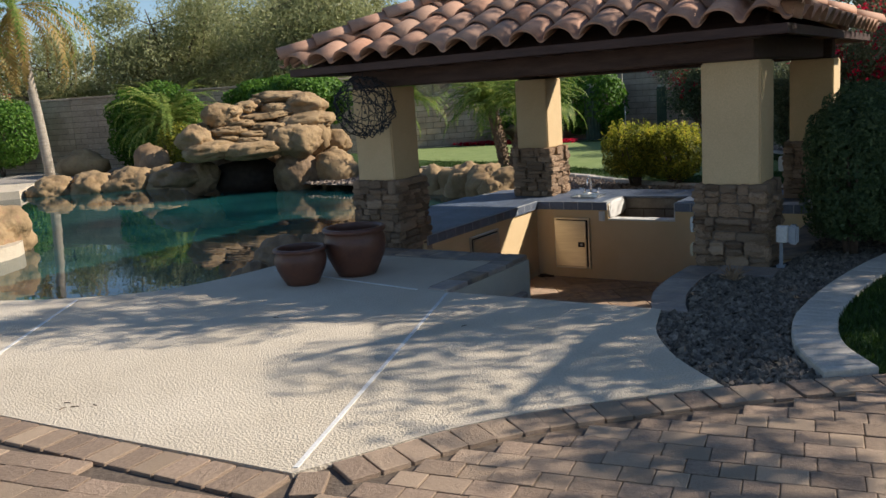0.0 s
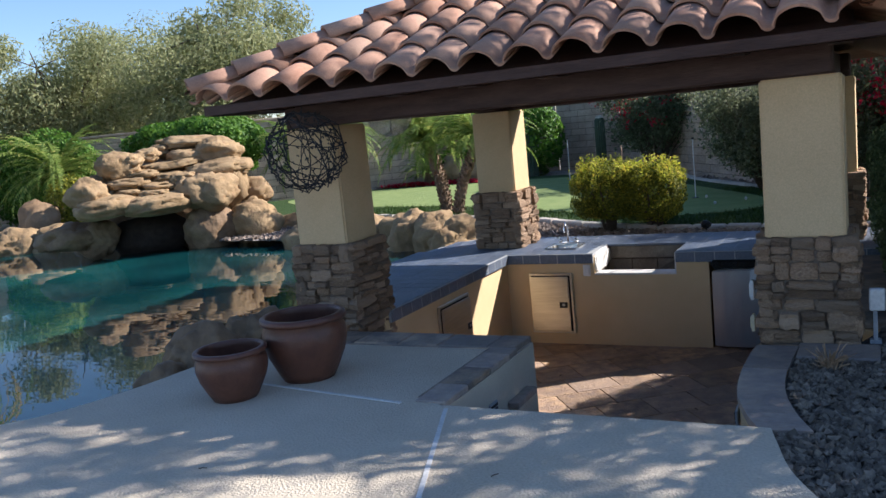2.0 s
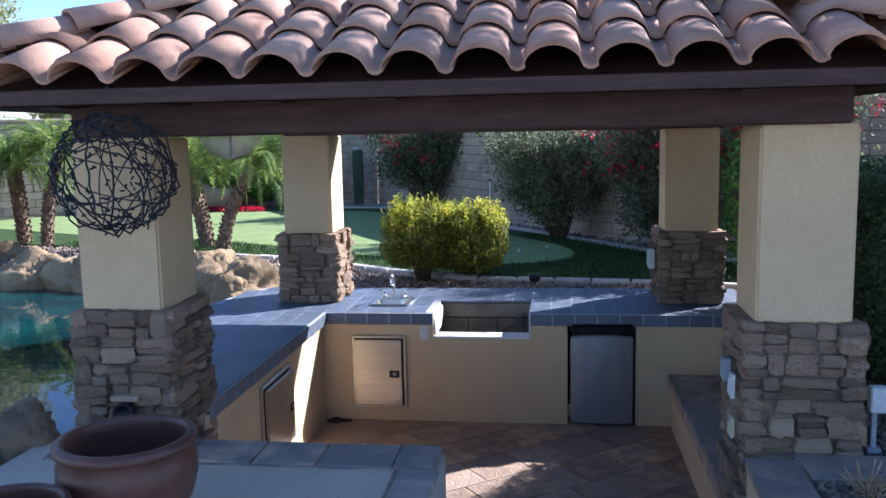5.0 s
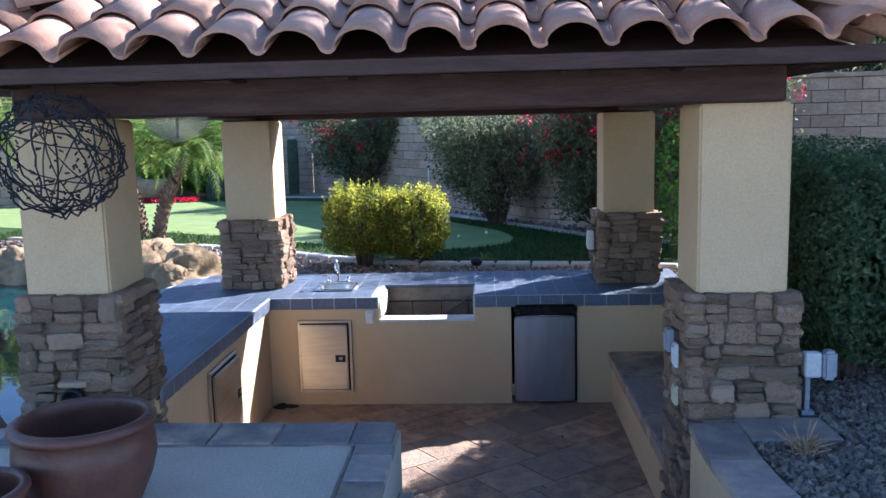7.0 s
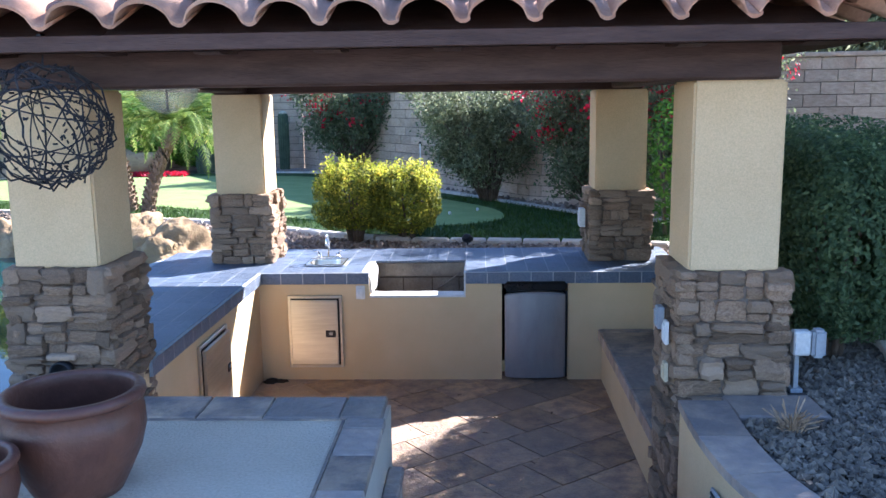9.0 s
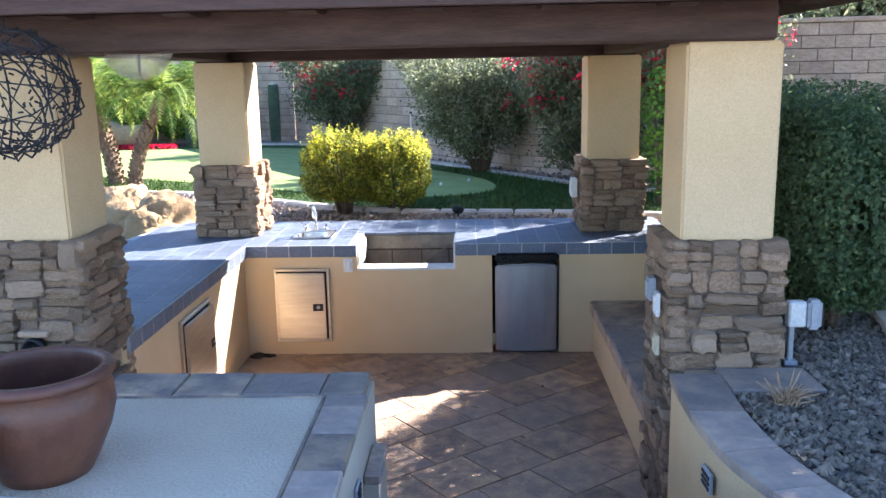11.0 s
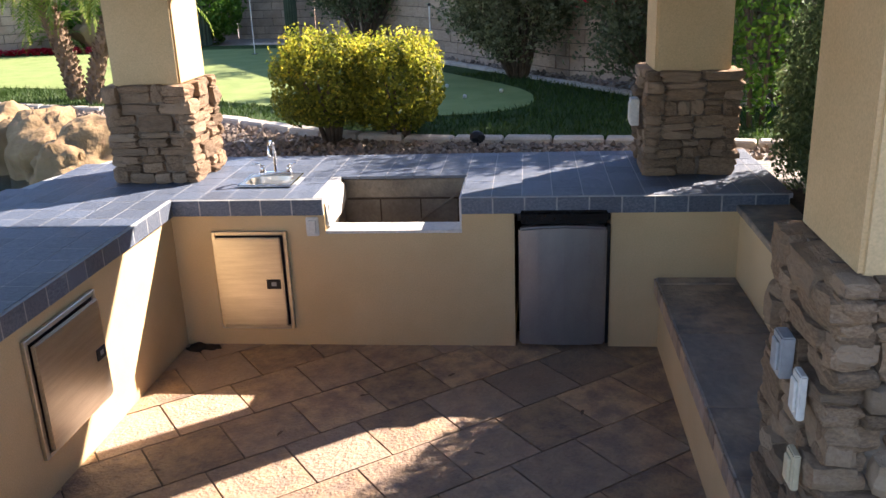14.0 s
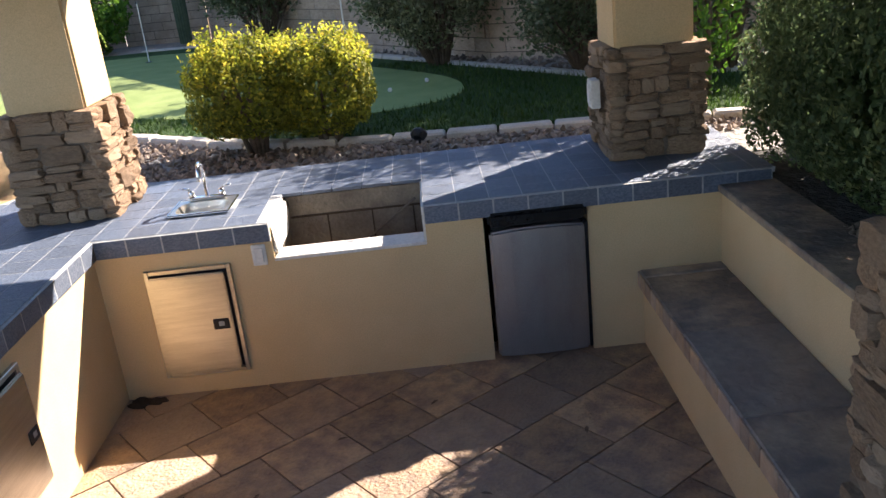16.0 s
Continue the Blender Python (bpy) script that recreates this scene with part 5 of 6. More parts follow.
def frond(bm_list, base, heading, lift, length, droop, width, rng, n=26):
    """Vertices of one feather frond: a bent rib with leaflets on both sides."""
    verts, faces = bm_list
    h = np.array([math.cos(heading), math.sin(heading), 0])
    side = np.array([-h[1], h[0], 0])
    prev = np.array(base, float)
    ang = lift
    for i in range(n):
        t = i / n
        step = length / n
        d = h * math.cos(ang) + np.array([0, 0, math.sin(ang)])
        nxt = prev + d * step
        ang -= droop / n * (0.5 + t)
        lw = width * math.sin(math.pi * min(1, 0.15 + t * 0.85)) + 0.02
        if i > 2:
            for s in (-1, 1):
                tipd = side * s * 0.75 + d * 0.6 + np.array([0, 0, -0.28 + rng.normal(0, 0.12)])
                tip = prev + tipd / np.linalg.norm(tipd) * lw * rng.uniform(0.85, 1.1)
                k = len(verts)
                a = prev
                b = prev + d * step * 0.75
                m = (a + tip) / 2 + d * step * 0.35
                verts += [a.tolist(), m.tolist(), tip.tolist(), b.tolist()]
                faces.append((k, k + 1, k + 2, k + 3))
        up = np.cross(side, d)
        k = len(verts)
        w = 0.009 * (1 - t) + 0.002
        verts += [(prev - side * w).tolist(), (prev + side * w).tolist(), (nxt + side * w).tolist(), (nxt - side * w).tolist()]
        faces.append((k, k + 1, k + 2, k + 3))
        prev = nxt


def palm(place, height, lean, n, length, width, seed, label, r=0.09, trunk_mat=None, dry=0, droop=2.0, knobs=True, group=""):
    rng = np.random.default_rng(seed)
    ob = thing("palm_tree", label, "palm", place, group=group)
    top = (lean[0], lean[1], height)
    line = [(lean[0] * t ** 1.6, lean[1] * t ** 1.6, height * t - 0.05 * (t == 0)) for t in np.linspace(0, 1, 10)]
    bm = tube(bmesh.new(), line, r, 10, 1.05 if knobs else 0.8)
    if knobs:
        for i in range(150):
            t = (i + 0.5) / 150
            a = i * 2.4
            c = Vector((lean[0] * t ** 1.6, lean[1] * t ** 1.6, height * t))
            o = Vector((math.cos(a), math.sin(a), 0))
            tube(bm, [c + o * r * 0.8, c + o * r * 1.3 + Vector((0, 0, 0.045))], 0.024, 4, 0.5)
    part("trunk", bm, trunk_mat or M_TRUNK, ob, smooth=not knobs)
    groups = {False: ([], []), True: ([], [])}
    for i in range(n):
        is_dry = i < dry
        frond(groups[is_dry], top, rng.uniform(0, 2 * math.pi) + i * 2.4, rng.uniform(-0.5, 0.3) if is_dry else rng.uniform(0.1, 1.35), length * rng.uniform(0.8, 1.15), droop * rng.uniform(0.7, 1.2), width, rng)
    for is_dry, (v, f) in groups.items():
        if v:
            me = bpy.data.meshes.new("fronds")
            me.from_pydata(v, [], f)
            me.materials.append(L_DRY if is_dry else L_PALM)
            part("dry_fronds" if is_dry else "fronds", me, None, ob, "dry yellow fronds" if is_dry else "arching green fronds")
    return ob


palm((-7.66, 13.85, 0.0), 1.15, (-0.3, 0.1, 0), 92, 1.15, 0.29, 61, "pygmy date palm with a rough brown trunk by the turf", group="pygmy date palms")
palm((-7.28, 13.5, 0.0), 1.12, (0.42, 0.1, 0), 84, 1.05, 0.28, 62, "pygmy date palm leaning beside its twin", r=0.075, group="pygmy date palms")
palm((-10.75, 14.4, 0.0), 1.15, (-0.1, 0.0, 0), 80, 1.15, 0.28, 63, "pygmy date palm by the block wall", group="pygmy date palms")
palm((-10.2, 14.1, 0.0), 1.35, (0.2, 0.1, 0), 76, 1.1, 0.28, 64, "pygmy date palm in gravel behind the rocks", r=0.075, group="pygmy date palms")
palm((-17.0, 14.0, 0.2), 0.95, (0.1, 0.0, 0), 84, 1.75, 0.30, 65, "bushy feather palm behind the waterfall", r=0.1)
palm((-18.4, 11.7, -0.03), 4.0, (-0.75, 0.1, 0), 72, 2.7, 0.42, 66, "slender palm with a pale trunk and dry drooping fronds", r=0.115, trunk_mat=M_PALE_TRUNK, dry=36, droop=2.6, knobs=False)
palm((-11.0, 19.6, 0.0), 0.3, (0.0, 0.0, 0), 30, 0.9, 0.2, 67, "low green palm behind the putting green", r=0.08)


def cactus(place, h, r, label):
    ob = thing("cactus", label, "cactus", place)
    bm = bmesh.new()
    segs, rings = 48, [(0.9, 0), (1.0, h * 0.3), (1.02, h * 0.7), (0.95, h - r * 0.7), (0.7, h - r * 0.22), (0.35, h - 0.02), (0.05, h)]
    rr = []
    for s, z in rings:
        rr.append([bm.verts.new((r * s * (1 + 0.10 * math.cos(16 * 2 * math.pi * i / segs)) * math.cos(2 * math.pi * i / segs), r * s * (1 + 0.10 * math.cos(16 * 2 * math.pi * i / segs)) * math.sin(2 * math.pi * i / segs), z)) for i in range(segs)])
    for a, b in zip(rr, rr[1:]):
        for i in range(segs):
            bm.faces.new((a[i], a[(i + 1) % segs], b[(i + 1) % segs], b[i]))
    bm.faces.new(rr[-1])
    part("stem", bm, M_CACTUS, ob, "ribbed grey-green stem")
    part("spine_cap", rock((r * 0.82, r * 0.82, r * 0.55), 3, 3, 0.08, at=(0, 0, h - r * 0.28)), M_SPINES, ob, "woolly pale spines on top")
    return ob


cactus((-8.75, 20.6, 0.0), 1.38, 0.19, "stout ribbed barrel-topped cactus before the block wall")
cactus((-7.2, 21.3, 0.0), 1.25, 0.11, "slim ribbed cactus under the bougainvillea")


def golf_pin(place, h, label):
    ob = thing("golf_pin", label, "golf pin", place, group="putting pins")
    part("rod", tube(bmesh.new(), [(0, 0, 0), (0, 0, h)], 0.009, 8), M_WHITE, ob)
    part("knob", revolve([(0.012, h), (0.02, h + 0.012), (0.012, h + 0.03)], 10), M_BLACK, ob)
    part("cup", revolve([(0.054, 0.0), (0.054, 0.006), (0.03, 0.006)], 16), M_BLACK, ob)


golf_pin((-7.05, 18.4, 0.02), 0.85, "slim white putting pin in the far cup")
golf_pin((-3.72, 14.1, 0.02), 0.85, "slim white putting pin in the near cup")
for x, y in ((-3.55, 14.0), (-2.95, 13.55), (-3.3, 13.2)):
    ob = part("golf_ball", revolve([(0.004, 0.0), (0.015, 0.005), (0.0214, 0.0214), (0.015, 0.038), (0.004, 0.0428)], 14), M_WHITE, None, "white golf ball on the green", smooth=True)
    ob.location = (x, y, 0.02)
    tagged(ob, category="ball", group="golf balls")
lamp = thing("garden_light", "small black spotlight by the kerb", "garden light", (-3.05, 11.05, -0.03))
part("head", rock((0.06, 0.05, 0.05), 9, 2, 0.1, at=(0, 0, 0.09)), M_BLACK, lamp)
part("stake", tube(bmesh.new(), [(0, 0, 0), (0, 0, 0.08)], 0.01), M_BLACK, lamp)


def tree(place, height, crown, n, size, material, label, seed, limbs=9, spread=1.0, clump=0.34):
    """A tapered trunk that forks into limbs, each with sprays of small leaves."""
    rng = np.random.default_rng(seed)
    ob = thing("tree", label, "tree", place)
    bm = bmesh.new()
    tube(bm, [(0, 0, -0.1), (0.08, 0.03, height * 0.2), (0.02, 0.1, height * 0.38)], 0.05 * height, 9, 0.6)
    pts, nrm = [], []
    for i in range(limbs):
        a = i * 2.4 + rng.uniform(-0.3, 0.3)
        r = crown[0] * rng.uniform(0.35, 0.85) * spread
        z = height * 0.40 + crown[2] * rng.uniform(0.15, 1.35)
        end = np.array([r * math.cos(a), r * crown[1] / crown[0] * math.sin(a), z])
        mid = end * np.array([0.45, 0.45, 0.0]) + np.array([0, 0, height * 0.38 + (z - height * 0.38) * 0.6])
        tube(bm, [(0.02, 0.1, height * 0.33), tuple(mid), tuple(end)], 0.014 * height, 6, 0.2)
        m = n // limbs
        for q in range(5):
            c = end * (1 - 0.13 * q) + rng.normal(0, 1, 3) * np.array(crown) * 0.24
            tube(bm, [tuple(mid * 0.4 + end * 0.6), tuple(c)], 0.004 * height, 4, 0.3)
            k = m // 5
            d = rng.normal(0, 1, (k, 3))
            d /= np.linalg.norm(d, axis=1)[:, None]
            pts.append(c + d * (rng.random((k, 1)) ** 0.45) * np.array([crown[0] * clump, crown[1] * clump, crown[2] * clump * 1.05]) * rng.uniform(0.7, 1.25))
            nrm.append(d)
    part("trunk", bm, M_TWIG, ob, smooth=True)
    p, d = np.concatenate(pts), np.concatenate(nrm)
    part("crown", leaf_mesh("crown", p, d, size * rng.uniform(0.6, 1.4, len(p)), material, 0.35, rng), material, ob, "fine feathery foliage")
    return ob


for k, (x, y, h, c, n) in enumerate([(-22.5, 19.0, 4.6, (3.2, 2.6, 2.1), 16000), (-17.8, 20.5, 5.0, (3.4, 2.6, 2.2), 18000), (-27.5, 18.0, 4.6, (3.4, 2.6, 2.0), 14000), (-13.6, 22.5, 4.3, (2.6, 2.2, 1.7), 11000), (-31, 14.5, 5.0, (3.4, 3, 2.2), 9000), (-24.5, 23.5, 5.6, (4.2, 3.0, 2.4), 12000)]):
    tree((x, y, 0), h, c, n * 3, 0.13, L_MESQUITE, "tall feathery desert tree behind the block wall", 80 + k, 11)
tree((1.6, 8.3, 0.0), 7.4, (2.8, 2.75, 1.6), 38000, 0.105, L_SAGE, "spreading shade tree on the lawn beside the patio", 95, 13, 1.0, 0.25)
# Two trees placed to shade the putting green; the second is added unseen.
tree((2.2, 17.0, 0.0), 5.6, (2.9, 2.4, 1.5), 42000, 0.16, L_SAGE, "shade tree beyond the block wall", 96, 15)
tree((-0.6, 19.6, 0.0), 5.4, (2.4, 2.2, 1.4), 34000, 0.16, L_SAGE, "unseen second shade tree added beyond the block wall", 97, 14)

# ---- block walls ----
def block_wall(name, a, b, z1, label, pieces, z0=-0.1):
    a, b = Vector((*a, 0)), Vector((*b, 0))
    L = (b - a).length
    ang = math.atan2((b - a).y, (b - a).x)
    w = tagged(part(name, made_box(0, L, 0.02, 0.18, z0, z1), M_BLOCK_JOINT, None, label), category="wall", kind="structure")
    w.matrix_basis = Matrix.Translation(a) @ Matrix.Rotation(ang, 4, "Z")
    rows = int((z1 - z0) / 0.155)
    joined = bmesh.new()
    count = 0
    for r in range(rows):
        x = -0.2 if r % 2 else 0.0
        while x < L:
            x0, x1 = max(0, x) + 0.006, min(L, x + 0.4) - 0.006
            if x1 - x0 > 0.03:
                z = z0 + r * 0.155
                if pieces and count < 300:
                    ob = part("block", WALL_BLOCK, M_BLOCK, w)
                    ob.matrix_basis = Matrix.Translation(((x0 + x1) / 2, 0.1 + random.uniform(-0.004, 0.004), z + 0.0775)) @ Matrix.Diagonal((x1 - x0, 0.2, 0.143, 1))
                    count += 1
                else:
                    box(joined, x0, x1, random.uniform(-0.004, 0.004), 0.2, z + 0.006, z + 0.149)
            x += 0.4
    if joined.faces:
        tagged(part("blocks", joined, M_BLOCK_FAR, w), kind="stuff")
    else:
        joined.free()
    part("cap_row", made_box(-0.02, L + 0.02, -0.03, 0.23, z0 + rows * 0.155 + 0.002, z0 + rows * 0.155 + 0.06, bevel=0.01), M_BLOCK, w)


bm = made_box(-0.5, 0.5, -0.5, 0.5, -0.5, 0.5)
WALL_BLOCK = mesh_of("block", bm, M_BLOCK)
W = [(-34.0, 10.5), (-22.0, 14.9), (-14.5, 17.6), (-8.6, 22.3), (-6.9, 22.0), (-2.2, 14.95), (-0.6, 13.9), (9.0, 12.6)]
block_wall("wall_north_west", W[0], W[1], 1.95, "tan split-face block garden wall by the palm", False)
block_wall("wall_north", W[1], W[2], 1.95, "tan split-face block garden wall behind the pool", True)
block_wall("wall_green_left", W[2], W[3], 1.95, "tan split-face block garden wall behind palms", False)
block_wall("wall_green_back", W[3], W[4], 1.95, "tan split-face block garden wall behind the cactus", False)
block_wall("wall_green_right", W[4], W[5], 1.95, "tan split-face block garden wall behind shrubs", True)
block_wall("wall_corner", W[5], W[6], 1.95, "tan split-face block garden wall by the bougainvillea", False)
block_wall("wall_east", W[6], W[7], 1.95, "tan split-face block garden wall at the lawn", True)

# cut-back dry tuft at the foot of the pillar
tuft = thing("dry_tuft", "cut-back dry straw tuft in grey gravel", "dry plant", (-1.57, 6.08, -0.03))
rng = np.random.default_rng(17)
for i in range(46):
    a, r, h = rng.uniform(0, 6.28), rng.uniform(0.02, 0.10), rng.uniform(0.04, 0.15)
    o = Vector((math.cos(a), math.sin(a), 0))
    part("stalk", tube(bmesh.new(), [o * r * 0.35 + Vector((0, 0, -0.01)), o * r * 0.7 + Vector((0, 0, h * 0.6)), o * (r + rng.uniform(0, 0.06)) + Vector((0, 0, h))], rng.uniform(0.003, 0.006), 4, 0.5), M_STRAW, tuft)

# ---- loose gravel ----
def pebbles(name, inside, n, size, material, label, seed, z=0.0):
    """Loose stones, each a squashed six-cornered chip, where inside(x, y) holds."""
    rng = np.random.default_rng(seed)
    (x0, x1, y0, y1), test = inside
    pts = np.stack([rng.uniform(x0, x1, n), rng.uniform(y0, y1, n)], 1)
    pts = np.array([p for p in pts if test(*p)])
    m = len(pts)
    oct_v = np.array([[1, 0, 0], [0, 1, 0], [-1, 0, 0], [0, -1, 0], [0.2, 0.1, 0.8], [0, 0, -0.6]], float)
    oct_f = [(0, 1, 4), (1, 2, 4), (2, 3, 4), (3, 0, 4), (1, 0, 5), (2, 1, 5), (3, 2, 5), (0, 3, 5)]
    s = size * rng.uniform(0.5, 1.35, (m, 1, 1)) * rng.uniform(0.6, 1.1, (m, 1, 3))
    v = (oct_v[None] + rng.normal(0, 0.16, (m, 6, 3))) * s
    a, b = rng.uniform(0, 6.28, m), rng.normal(0, 0.45, m)
    ca, sa, cb, sb = np.cos(a), np.sin(a), np.cos(b), np.sin(b)
    x, y, zz = v[..., 0], v[..., 1], v[..., 2]
    x, zz = x * cb[:, None] + zz * sb[:, None], -x * sb[:, None] + zz * cb[:, None]
    v = np.stack([x * ca[:, None] - y * sa[:, None] + pts[:, :1], x * sa[:, None] + y * ca[:, None] + pts[:, 1:], zz + z + rng.uniform(0, size * 0.5, (m, 1))], -1)
    me = bpy.data.meshes.new(name)
    me.from_pydata(v.reshape(-1, 3).tolist(), [], [tuple(6 * i + q for q in f) for i in range(m) for f in oct_f])
    me.materials.append(material)
    return tagged(part(name, me, material, None, label), category="gravel", kind="stuff")


def in_poly(poly):
    def test(x, y):
        c = False
        for (ax, ay), (bx, by) in zip(poly, poly[1:] + poly[:1]):
            if (ay > y) != (by > y) and x < (bx - ax) * (y - ay) / (by - ay) + ax:
                c = not c
        return c
    return test


bed_in, lawn_in, green_in, pool_in = in_poly(bed), in_poly(lawn_far), in_poly(lawn), in_poly(POOL)
pl_in = in_poly(PL_IN + PL_OUT[::-1])
pebbles("loose_gravel", ((-1.78, -0.3, 3.85, 8.6), lambda x, y: bed_in(x, y) and not pl_in(x, y) and not pl_in(x - 0.03, y) and not (x < -1.31 and y > 6.21)), 21000, 0.024, M_PEBBLE, "loose dark grey crushed gravel in the bed", 4, -0.028)
pebbles("loose_gravel", ((-6.0, -0.4, 10.52, 12.6), lambda x, y: not lawn_in(x, y) and y > 10.56), 7000, 0.032, M_BROWN_PEBBLE, "loose brown gravel behind the counter", 5, -0.03)
pebbles("loose_gravel", ((-12.0, -5.8, 11.3, 15.0), lambda x, y: not lawn_in(x, y) and not pool_in(x, y)), 9000, 0.045, M_BROWN_PEBBLE, "loose pale gravel behind the pool rocks", 6, -0.03)
pebbles("loose_gravel", ((-4.5, 1.5, 12.0, 18.0), lambda x, y: not lawn_in(x, y)), 5000, 0.045, M_BROWN_PEBBLE, "loose reddish gravel along the block wall", 7, -0.03)

# blades of the long turf
def blades(name, bounds, test, n, h, seed, label, z):
    rng = np.random.default_rng(seed)
    x0, x1, y0, y1 = bounds
    p = np.stack([rng.uniform(x0, x1, n), rng.uniform(y0, y1, n), np.full(n, z)], 1)
    p = np.array([q for q in p if test(q[0], q[1])])
    m = len(p)
    a = rng.uniform(0, 6.28, m)
    u = np.stack([np.cos(a), np.sin(a), np.zeros(m)], 1) * 0.006
    t = np.stack([rng.normal(0, h * 0.4, m), rng.normal(0, h * 0.4, m), h * rng.uniform(0.6, 1.2, m)], 1)
    v = np.stack([p - u, p + u, p + t], 1)
    me = bpy.data.meshes.new(name)
    me.from_pydata(v.reshape(-1, 3).tolist(), [], (np.arange(m)[:, None] * 3 + np.arange(3)).tolist())
    me.materials.append(L_GRASS)
    return tagged(part(name, me, L_GRASS, None, label), category="grass", kind="stuff")


putt_in = in_poly(green)
blades("grass", (-1.0, 1.2, 4.2, 8.5), lambda x, y: green_in(x, y), 42000, 0.035, 11, "short dark green lawn blades by the kerb", 0.0)
blades("grass", (-10.0, 0.3, 10.6, 15.2), lambda x, y: lawn_in(x, y) and not putt_in(x, y), 42000, 0.05, 12, "longer turf blades round the putting green", 0.012)

# ---- pieces of floors and counters ----
cell = 0.39
base = Matrix.Translation((-3.1, 7.6, 0)) @ Matrix.Rotation(radians(38), 4, "Z")
bm = made_box(-0.5, 0.5, -0.5, 0.5, -0.5, 0.5, bevel=0.012)
FLOOR_TILE = mesh_of("floor_tile", bm, M_SLATE_FLOOR)
for i in range(-9, 10):
    for j in range(-9, 10):
        c = base @ Vector(((i + (0.5 if j % 2 else 0)) * cell, j * cell, 0))
        if -5.1 < c.x < -1.6 and 5.9 < c.y < 9.75:
            ob = part("floor_tile", FLOOR_TILE, M_SLATE_FLOOR, pit_floor)
            ob.matrix_basis = Matrix.Translation((c.x, c.y, FLOOR - 0.015 + random.uniform(-0.0015, 0.0015))) @ Matrix.Rotation(radians(38), 4, "Z") @ Matrix.Diagonal((cell - 0.009, cell - 0.009, 0.03, 1))

T = 0.172
bm = made_box(-0.5, 0.5, -0.5, 0.5, -0.5, 0.5, bevel=0.018)
CTILE = mesh_of("counter_tile", bm, M_BLUE_TILE)
worktop = structure("trim_worktop", slab([(-4.80, 9.39), (GX0, 9.39), (GX0, 10.55), (-4.80, 10.55)], TOP - 0.028, TOP - 0.0012, [SINK_HOLE]), M_TILE_GROUT, "blue-grey tiled worktop with pale grout", "worktop")
part("bed", made_box(GX1, -1.23, 9.39, 10.55, TOP - 0.028, TOP - 0.0012), M_TILE_GROUT, worktop)
part("bed", made_box(GX0, GX1, 9.97, 10.55, TOP - 0.028, TOP - 0.0012), M_TILE_GROUT, worktop)
bar_poly = [(-4.77, 6.93), (-4.77, 9.39), (-4.80, 10.55)] + [(x - 0.03, y) for x, y in COUNTER_OUT[::-1]] + [(-5.32, 6.93)]
part("bed", slab(bar_poly, TOP - 0.028, TOP - 0.0012), M_TILE_GROUT, worktop)
bar_in = in_poly(bar_poly)


def top_tile(x0, x1, y0, y1):
    ob = part("counter_tile", CTILE, M_BLUE_TILE, worktop)
    ob.matrix_basis = Matrix.Translation(((x0 + x1) / 2, (y0 + y1) / 2, TOP - 0.009 + random.uniform(-0.0003, 0.0003))) @ Matrix.Diagonal((x1 - x0 - 0.005, y1 - y0 - 0.006, 0.018, 1))


for i in range(int((4.77 - 1.23) / T) + 1):
    for j in range(7):
        x0, y0 = -4.77 + i * T, 9.39 + j * T
        x1, y1 = min(x0 + T, -1.23), min(y0 + T, 10.55)
        cx, cy = (x0 + x1) / 2, (y0 + y1) / 2
        if GX0 < cx < GX1 and cy < 9.98:
            continue
        if -4.42 < cx < -4.12 and 9.66 < cy < 9.93:
            continue
        if x1 - x0 > 0.03 and y1 - y0 > 0.03:
            top_tile(max(x0, GX1) if cx > GX1 and x0 < GX1 else x0, min(x1, GX0) if cx < GX0 and x1 > GX0 else x1, y0, y1)
for i in range(8):
    for j in range(22):
        x1, y0 = -4.77 - i * T, 6.95 + j * T
        if bar_in(x1 - T / 2, y0 + T / 2) and y0 + T < 10.6:
            top_tile(x1 - T, x1, y0, y0 + T)


def edge_tile(m, w, h=0.092):
    ob = part("edge_tile", CTILE, M_BLUE_TILE, worktop)
    ob.matrix_basis = m @ Matrix.Diagonal((w - 0.009, 0.016, h, 1))


for x0, x1 in ((-4.77, GX0), (GX1, -1.25)):
    n = round((x1 - x0) / T)
    w = (x1 - x0) / n
    part("edge_bed", made_box(x0, x1, 9.3728, 9.3895, TOP - 0.098, TOP - 0.004), M_TILE_GROUT, worktop)
    for i in range(n):
        edge_tile(Matrix.Translation((x0 + (i + 0.5) * w, 9.380, TOP - 0.052)), w)
part("edge_bed", made_box(-4.7695, -4.7508, 6.95, 9.371, TOP - 0.098, TOP - 0.004), M_TILE_GROUT, worktop)
for i in range(14):
    edge_tile(Matrix.Translation((-4.758, 6.95 + (i + 0.5) * 0.173, TOP - 0.052)) @ Matrix.Rotation(math.pi / 2, 4, "Z"), 0.173)

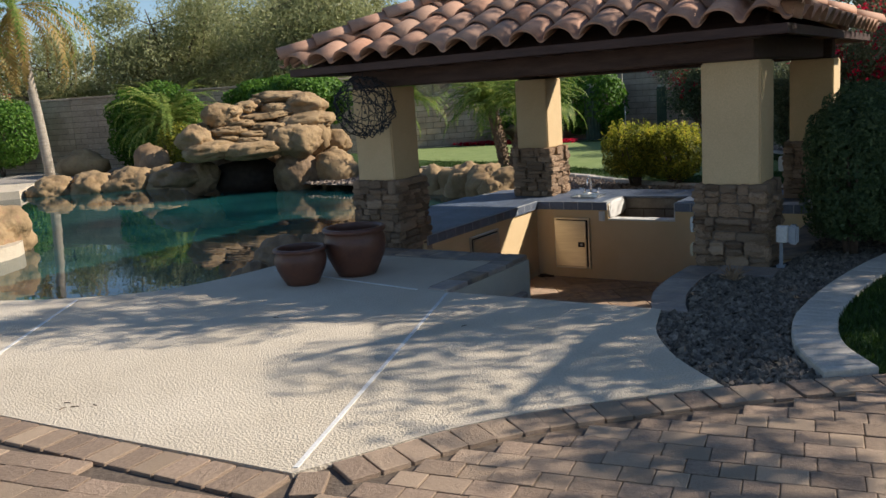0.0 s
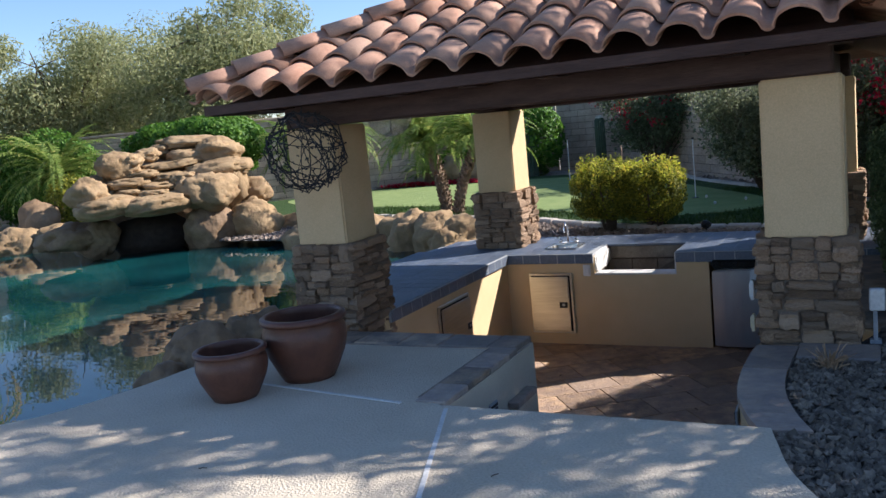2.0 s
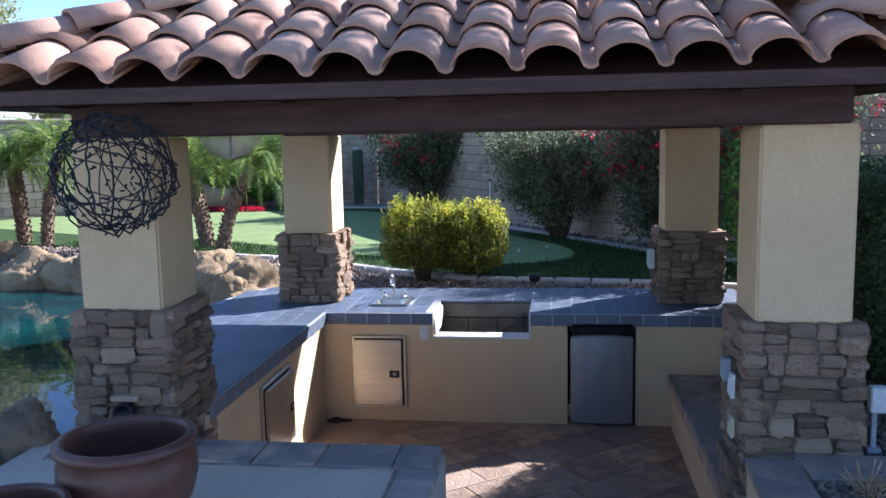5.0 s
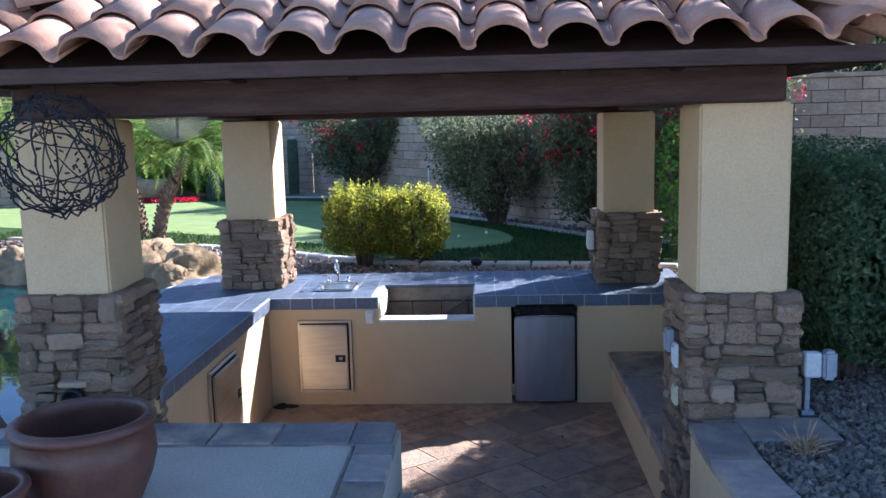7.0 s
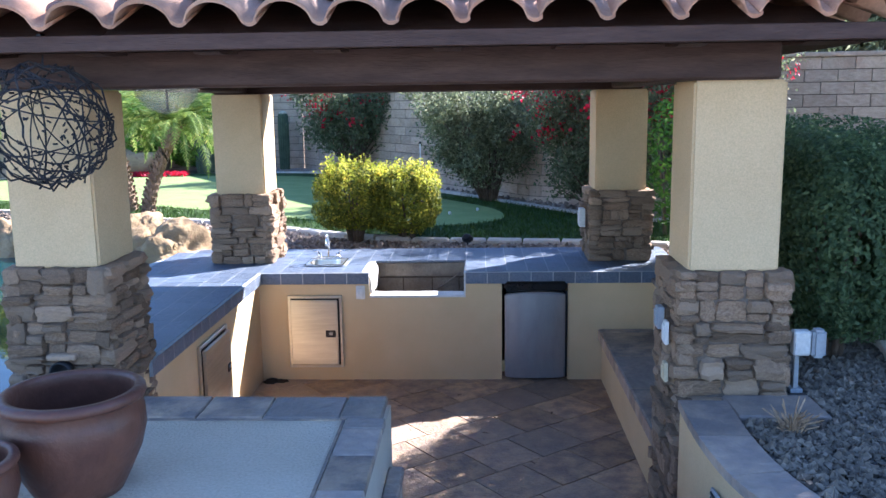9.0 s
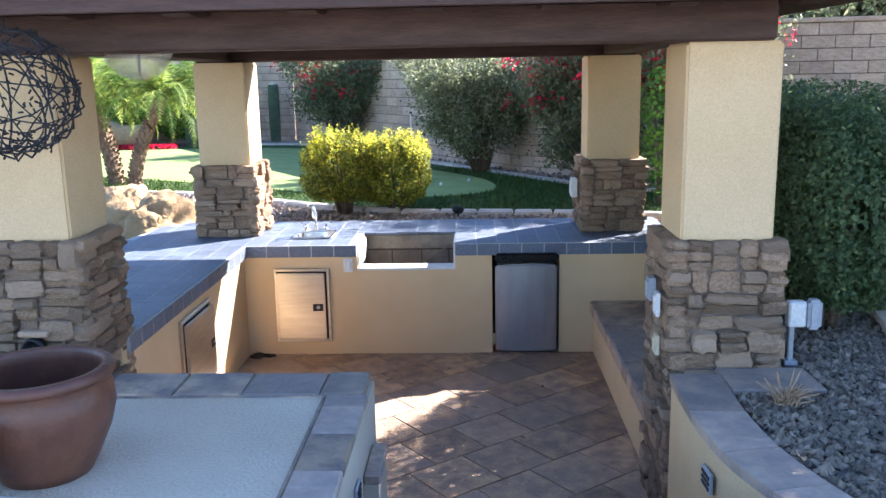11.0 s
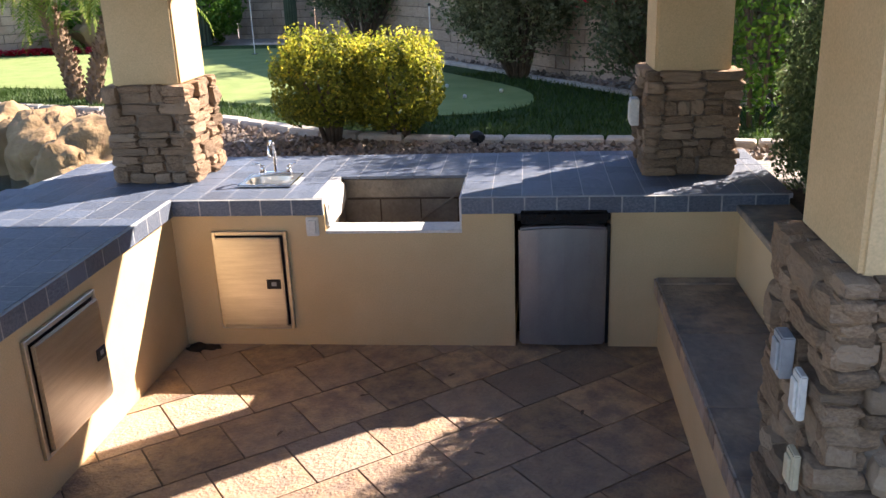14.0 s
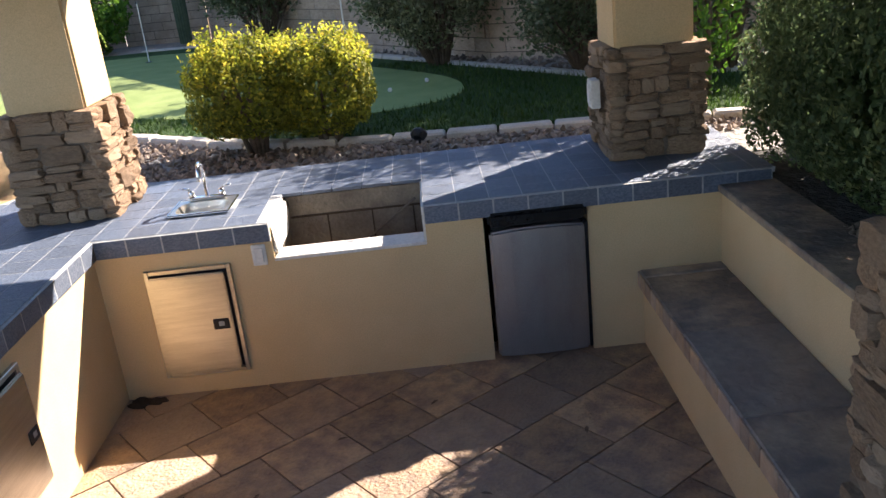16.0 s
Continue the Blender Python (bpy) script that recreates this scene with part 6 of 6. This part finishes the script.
# ---- clay pavers ----
paving_out = [(-14, 1.6), (-14, -8), (9, -8), (9, 3.4), (0.9, 3.7), (0.1, 4.05), (-0.42, 4.31), (-0.66, 4.16), (-1.04, 3.87)] + PATIO_PAVER[1:] + [(-4.14, 2.17)]
paving = structure("paving", slab(paving_out, -0.08, -0.022), M_SAND, "red-brown clay pavers with sandy joints", "paving")
bm = made_box(-0.5, 0.5, -0.5, 0.5, -0.5, 0.5)
bmesh.ops.bevel(bm, geom=list(bm.edges), offset=0.03, segments=1, affect="EDGES")
PAVER = mesh_of("paver", bm, M_PAVER)
pave_in = in_poly(paving_out)
edge_line = [Vector((*p, 0)) for p in [(-14, 1.6), (-4.14, 2.17), (-2.32, 2.27)] + PATIO_PAVER[::-1] + [(-0.66, 4.16), (-0.42, 4.31), (0.1, 4.05), (0.9, 3.7)]]


def edge_gap(x, y):
    p = Vector((x, y, 0))
    best = 9.0
    for a, b in zip(edge_line, edge_line[1:]):
        d = b - a
        t = max(0, min(1, (p - a).dot(d) / d.length_squared))
        best = min(best, (p - a - d * t).length)
    return best


def lay(x, y, turn, w, l):
    ob = part("paver", PAVER, M_PAVER, paving)
    ob.matrix_basis = Matrix.Translation((x, y, -0.032 + random.uniform(-0.003, 0.003))) @ Matrix.Rotation(turn, 4, "Z") @ Matrix.Diagonal((l - 0.004, w - 0.004, 0.06, 1))


# header course along the edge
line = [Vector((*p, 0)) for p in [(-5.2, 2.11), (-4.14, 2.17), (-2.36, 2.27)] + PATIO_PAVER[::-1][1:] + [(-0.66, 4.16), (-0.42, 4.31)]]
dist, step_len = 0.0, 0.13
samples = []
for a, b in zip(line, line[1:]):
    d = b - a
    k = 0.0
    while k < d.length:
        samples.append((a + d.normalized() * k, d.normalized()))
        k += 0.01
last = None
for p, d in samples:
    if last is None or (p - last).length >= step_len:
        nrm = Vector((d.y, -d.x, 0))
        c = p + nrm * 0.103 + d * step_len * 0.5
        lay(c.x, c.y, math.atan2(nrm.y, nrm.x), step_len, 0.20)
        last = p
# field: rows of mixed lengths
turn = radians(10)
rot = Matrix.Rotation(turn, 4, "Z")
rowh = 0.125
for r in range(-40, 40):
    u = -7.0
    while u < 7.0:
        placed = 0.0
        for l in (random.choice((0.125, 0.18, 0.18)), 0.125, 0.09, 0.05):
            c = rot @ Vector((u + l / 2, r * rowh + 1.6, 0))
            if not (-4.9 < c.x < 1.0 and 1.25 < c.y < 4.3):
                break
            corners = [rot @ Vector((u + q * l, r * rowh + 1.6 + w * rowh, 0)) for q in (0, 1) for w in (-0.5, 0.5)]
            if all(pave_in(p.x, p.y) and edge_gap(p.x, p.y) > 0.205 for p in corners):
                lay(c.x, c.y, turn, rowh, l)
                placed = l
                break
        u += placed or 0.05
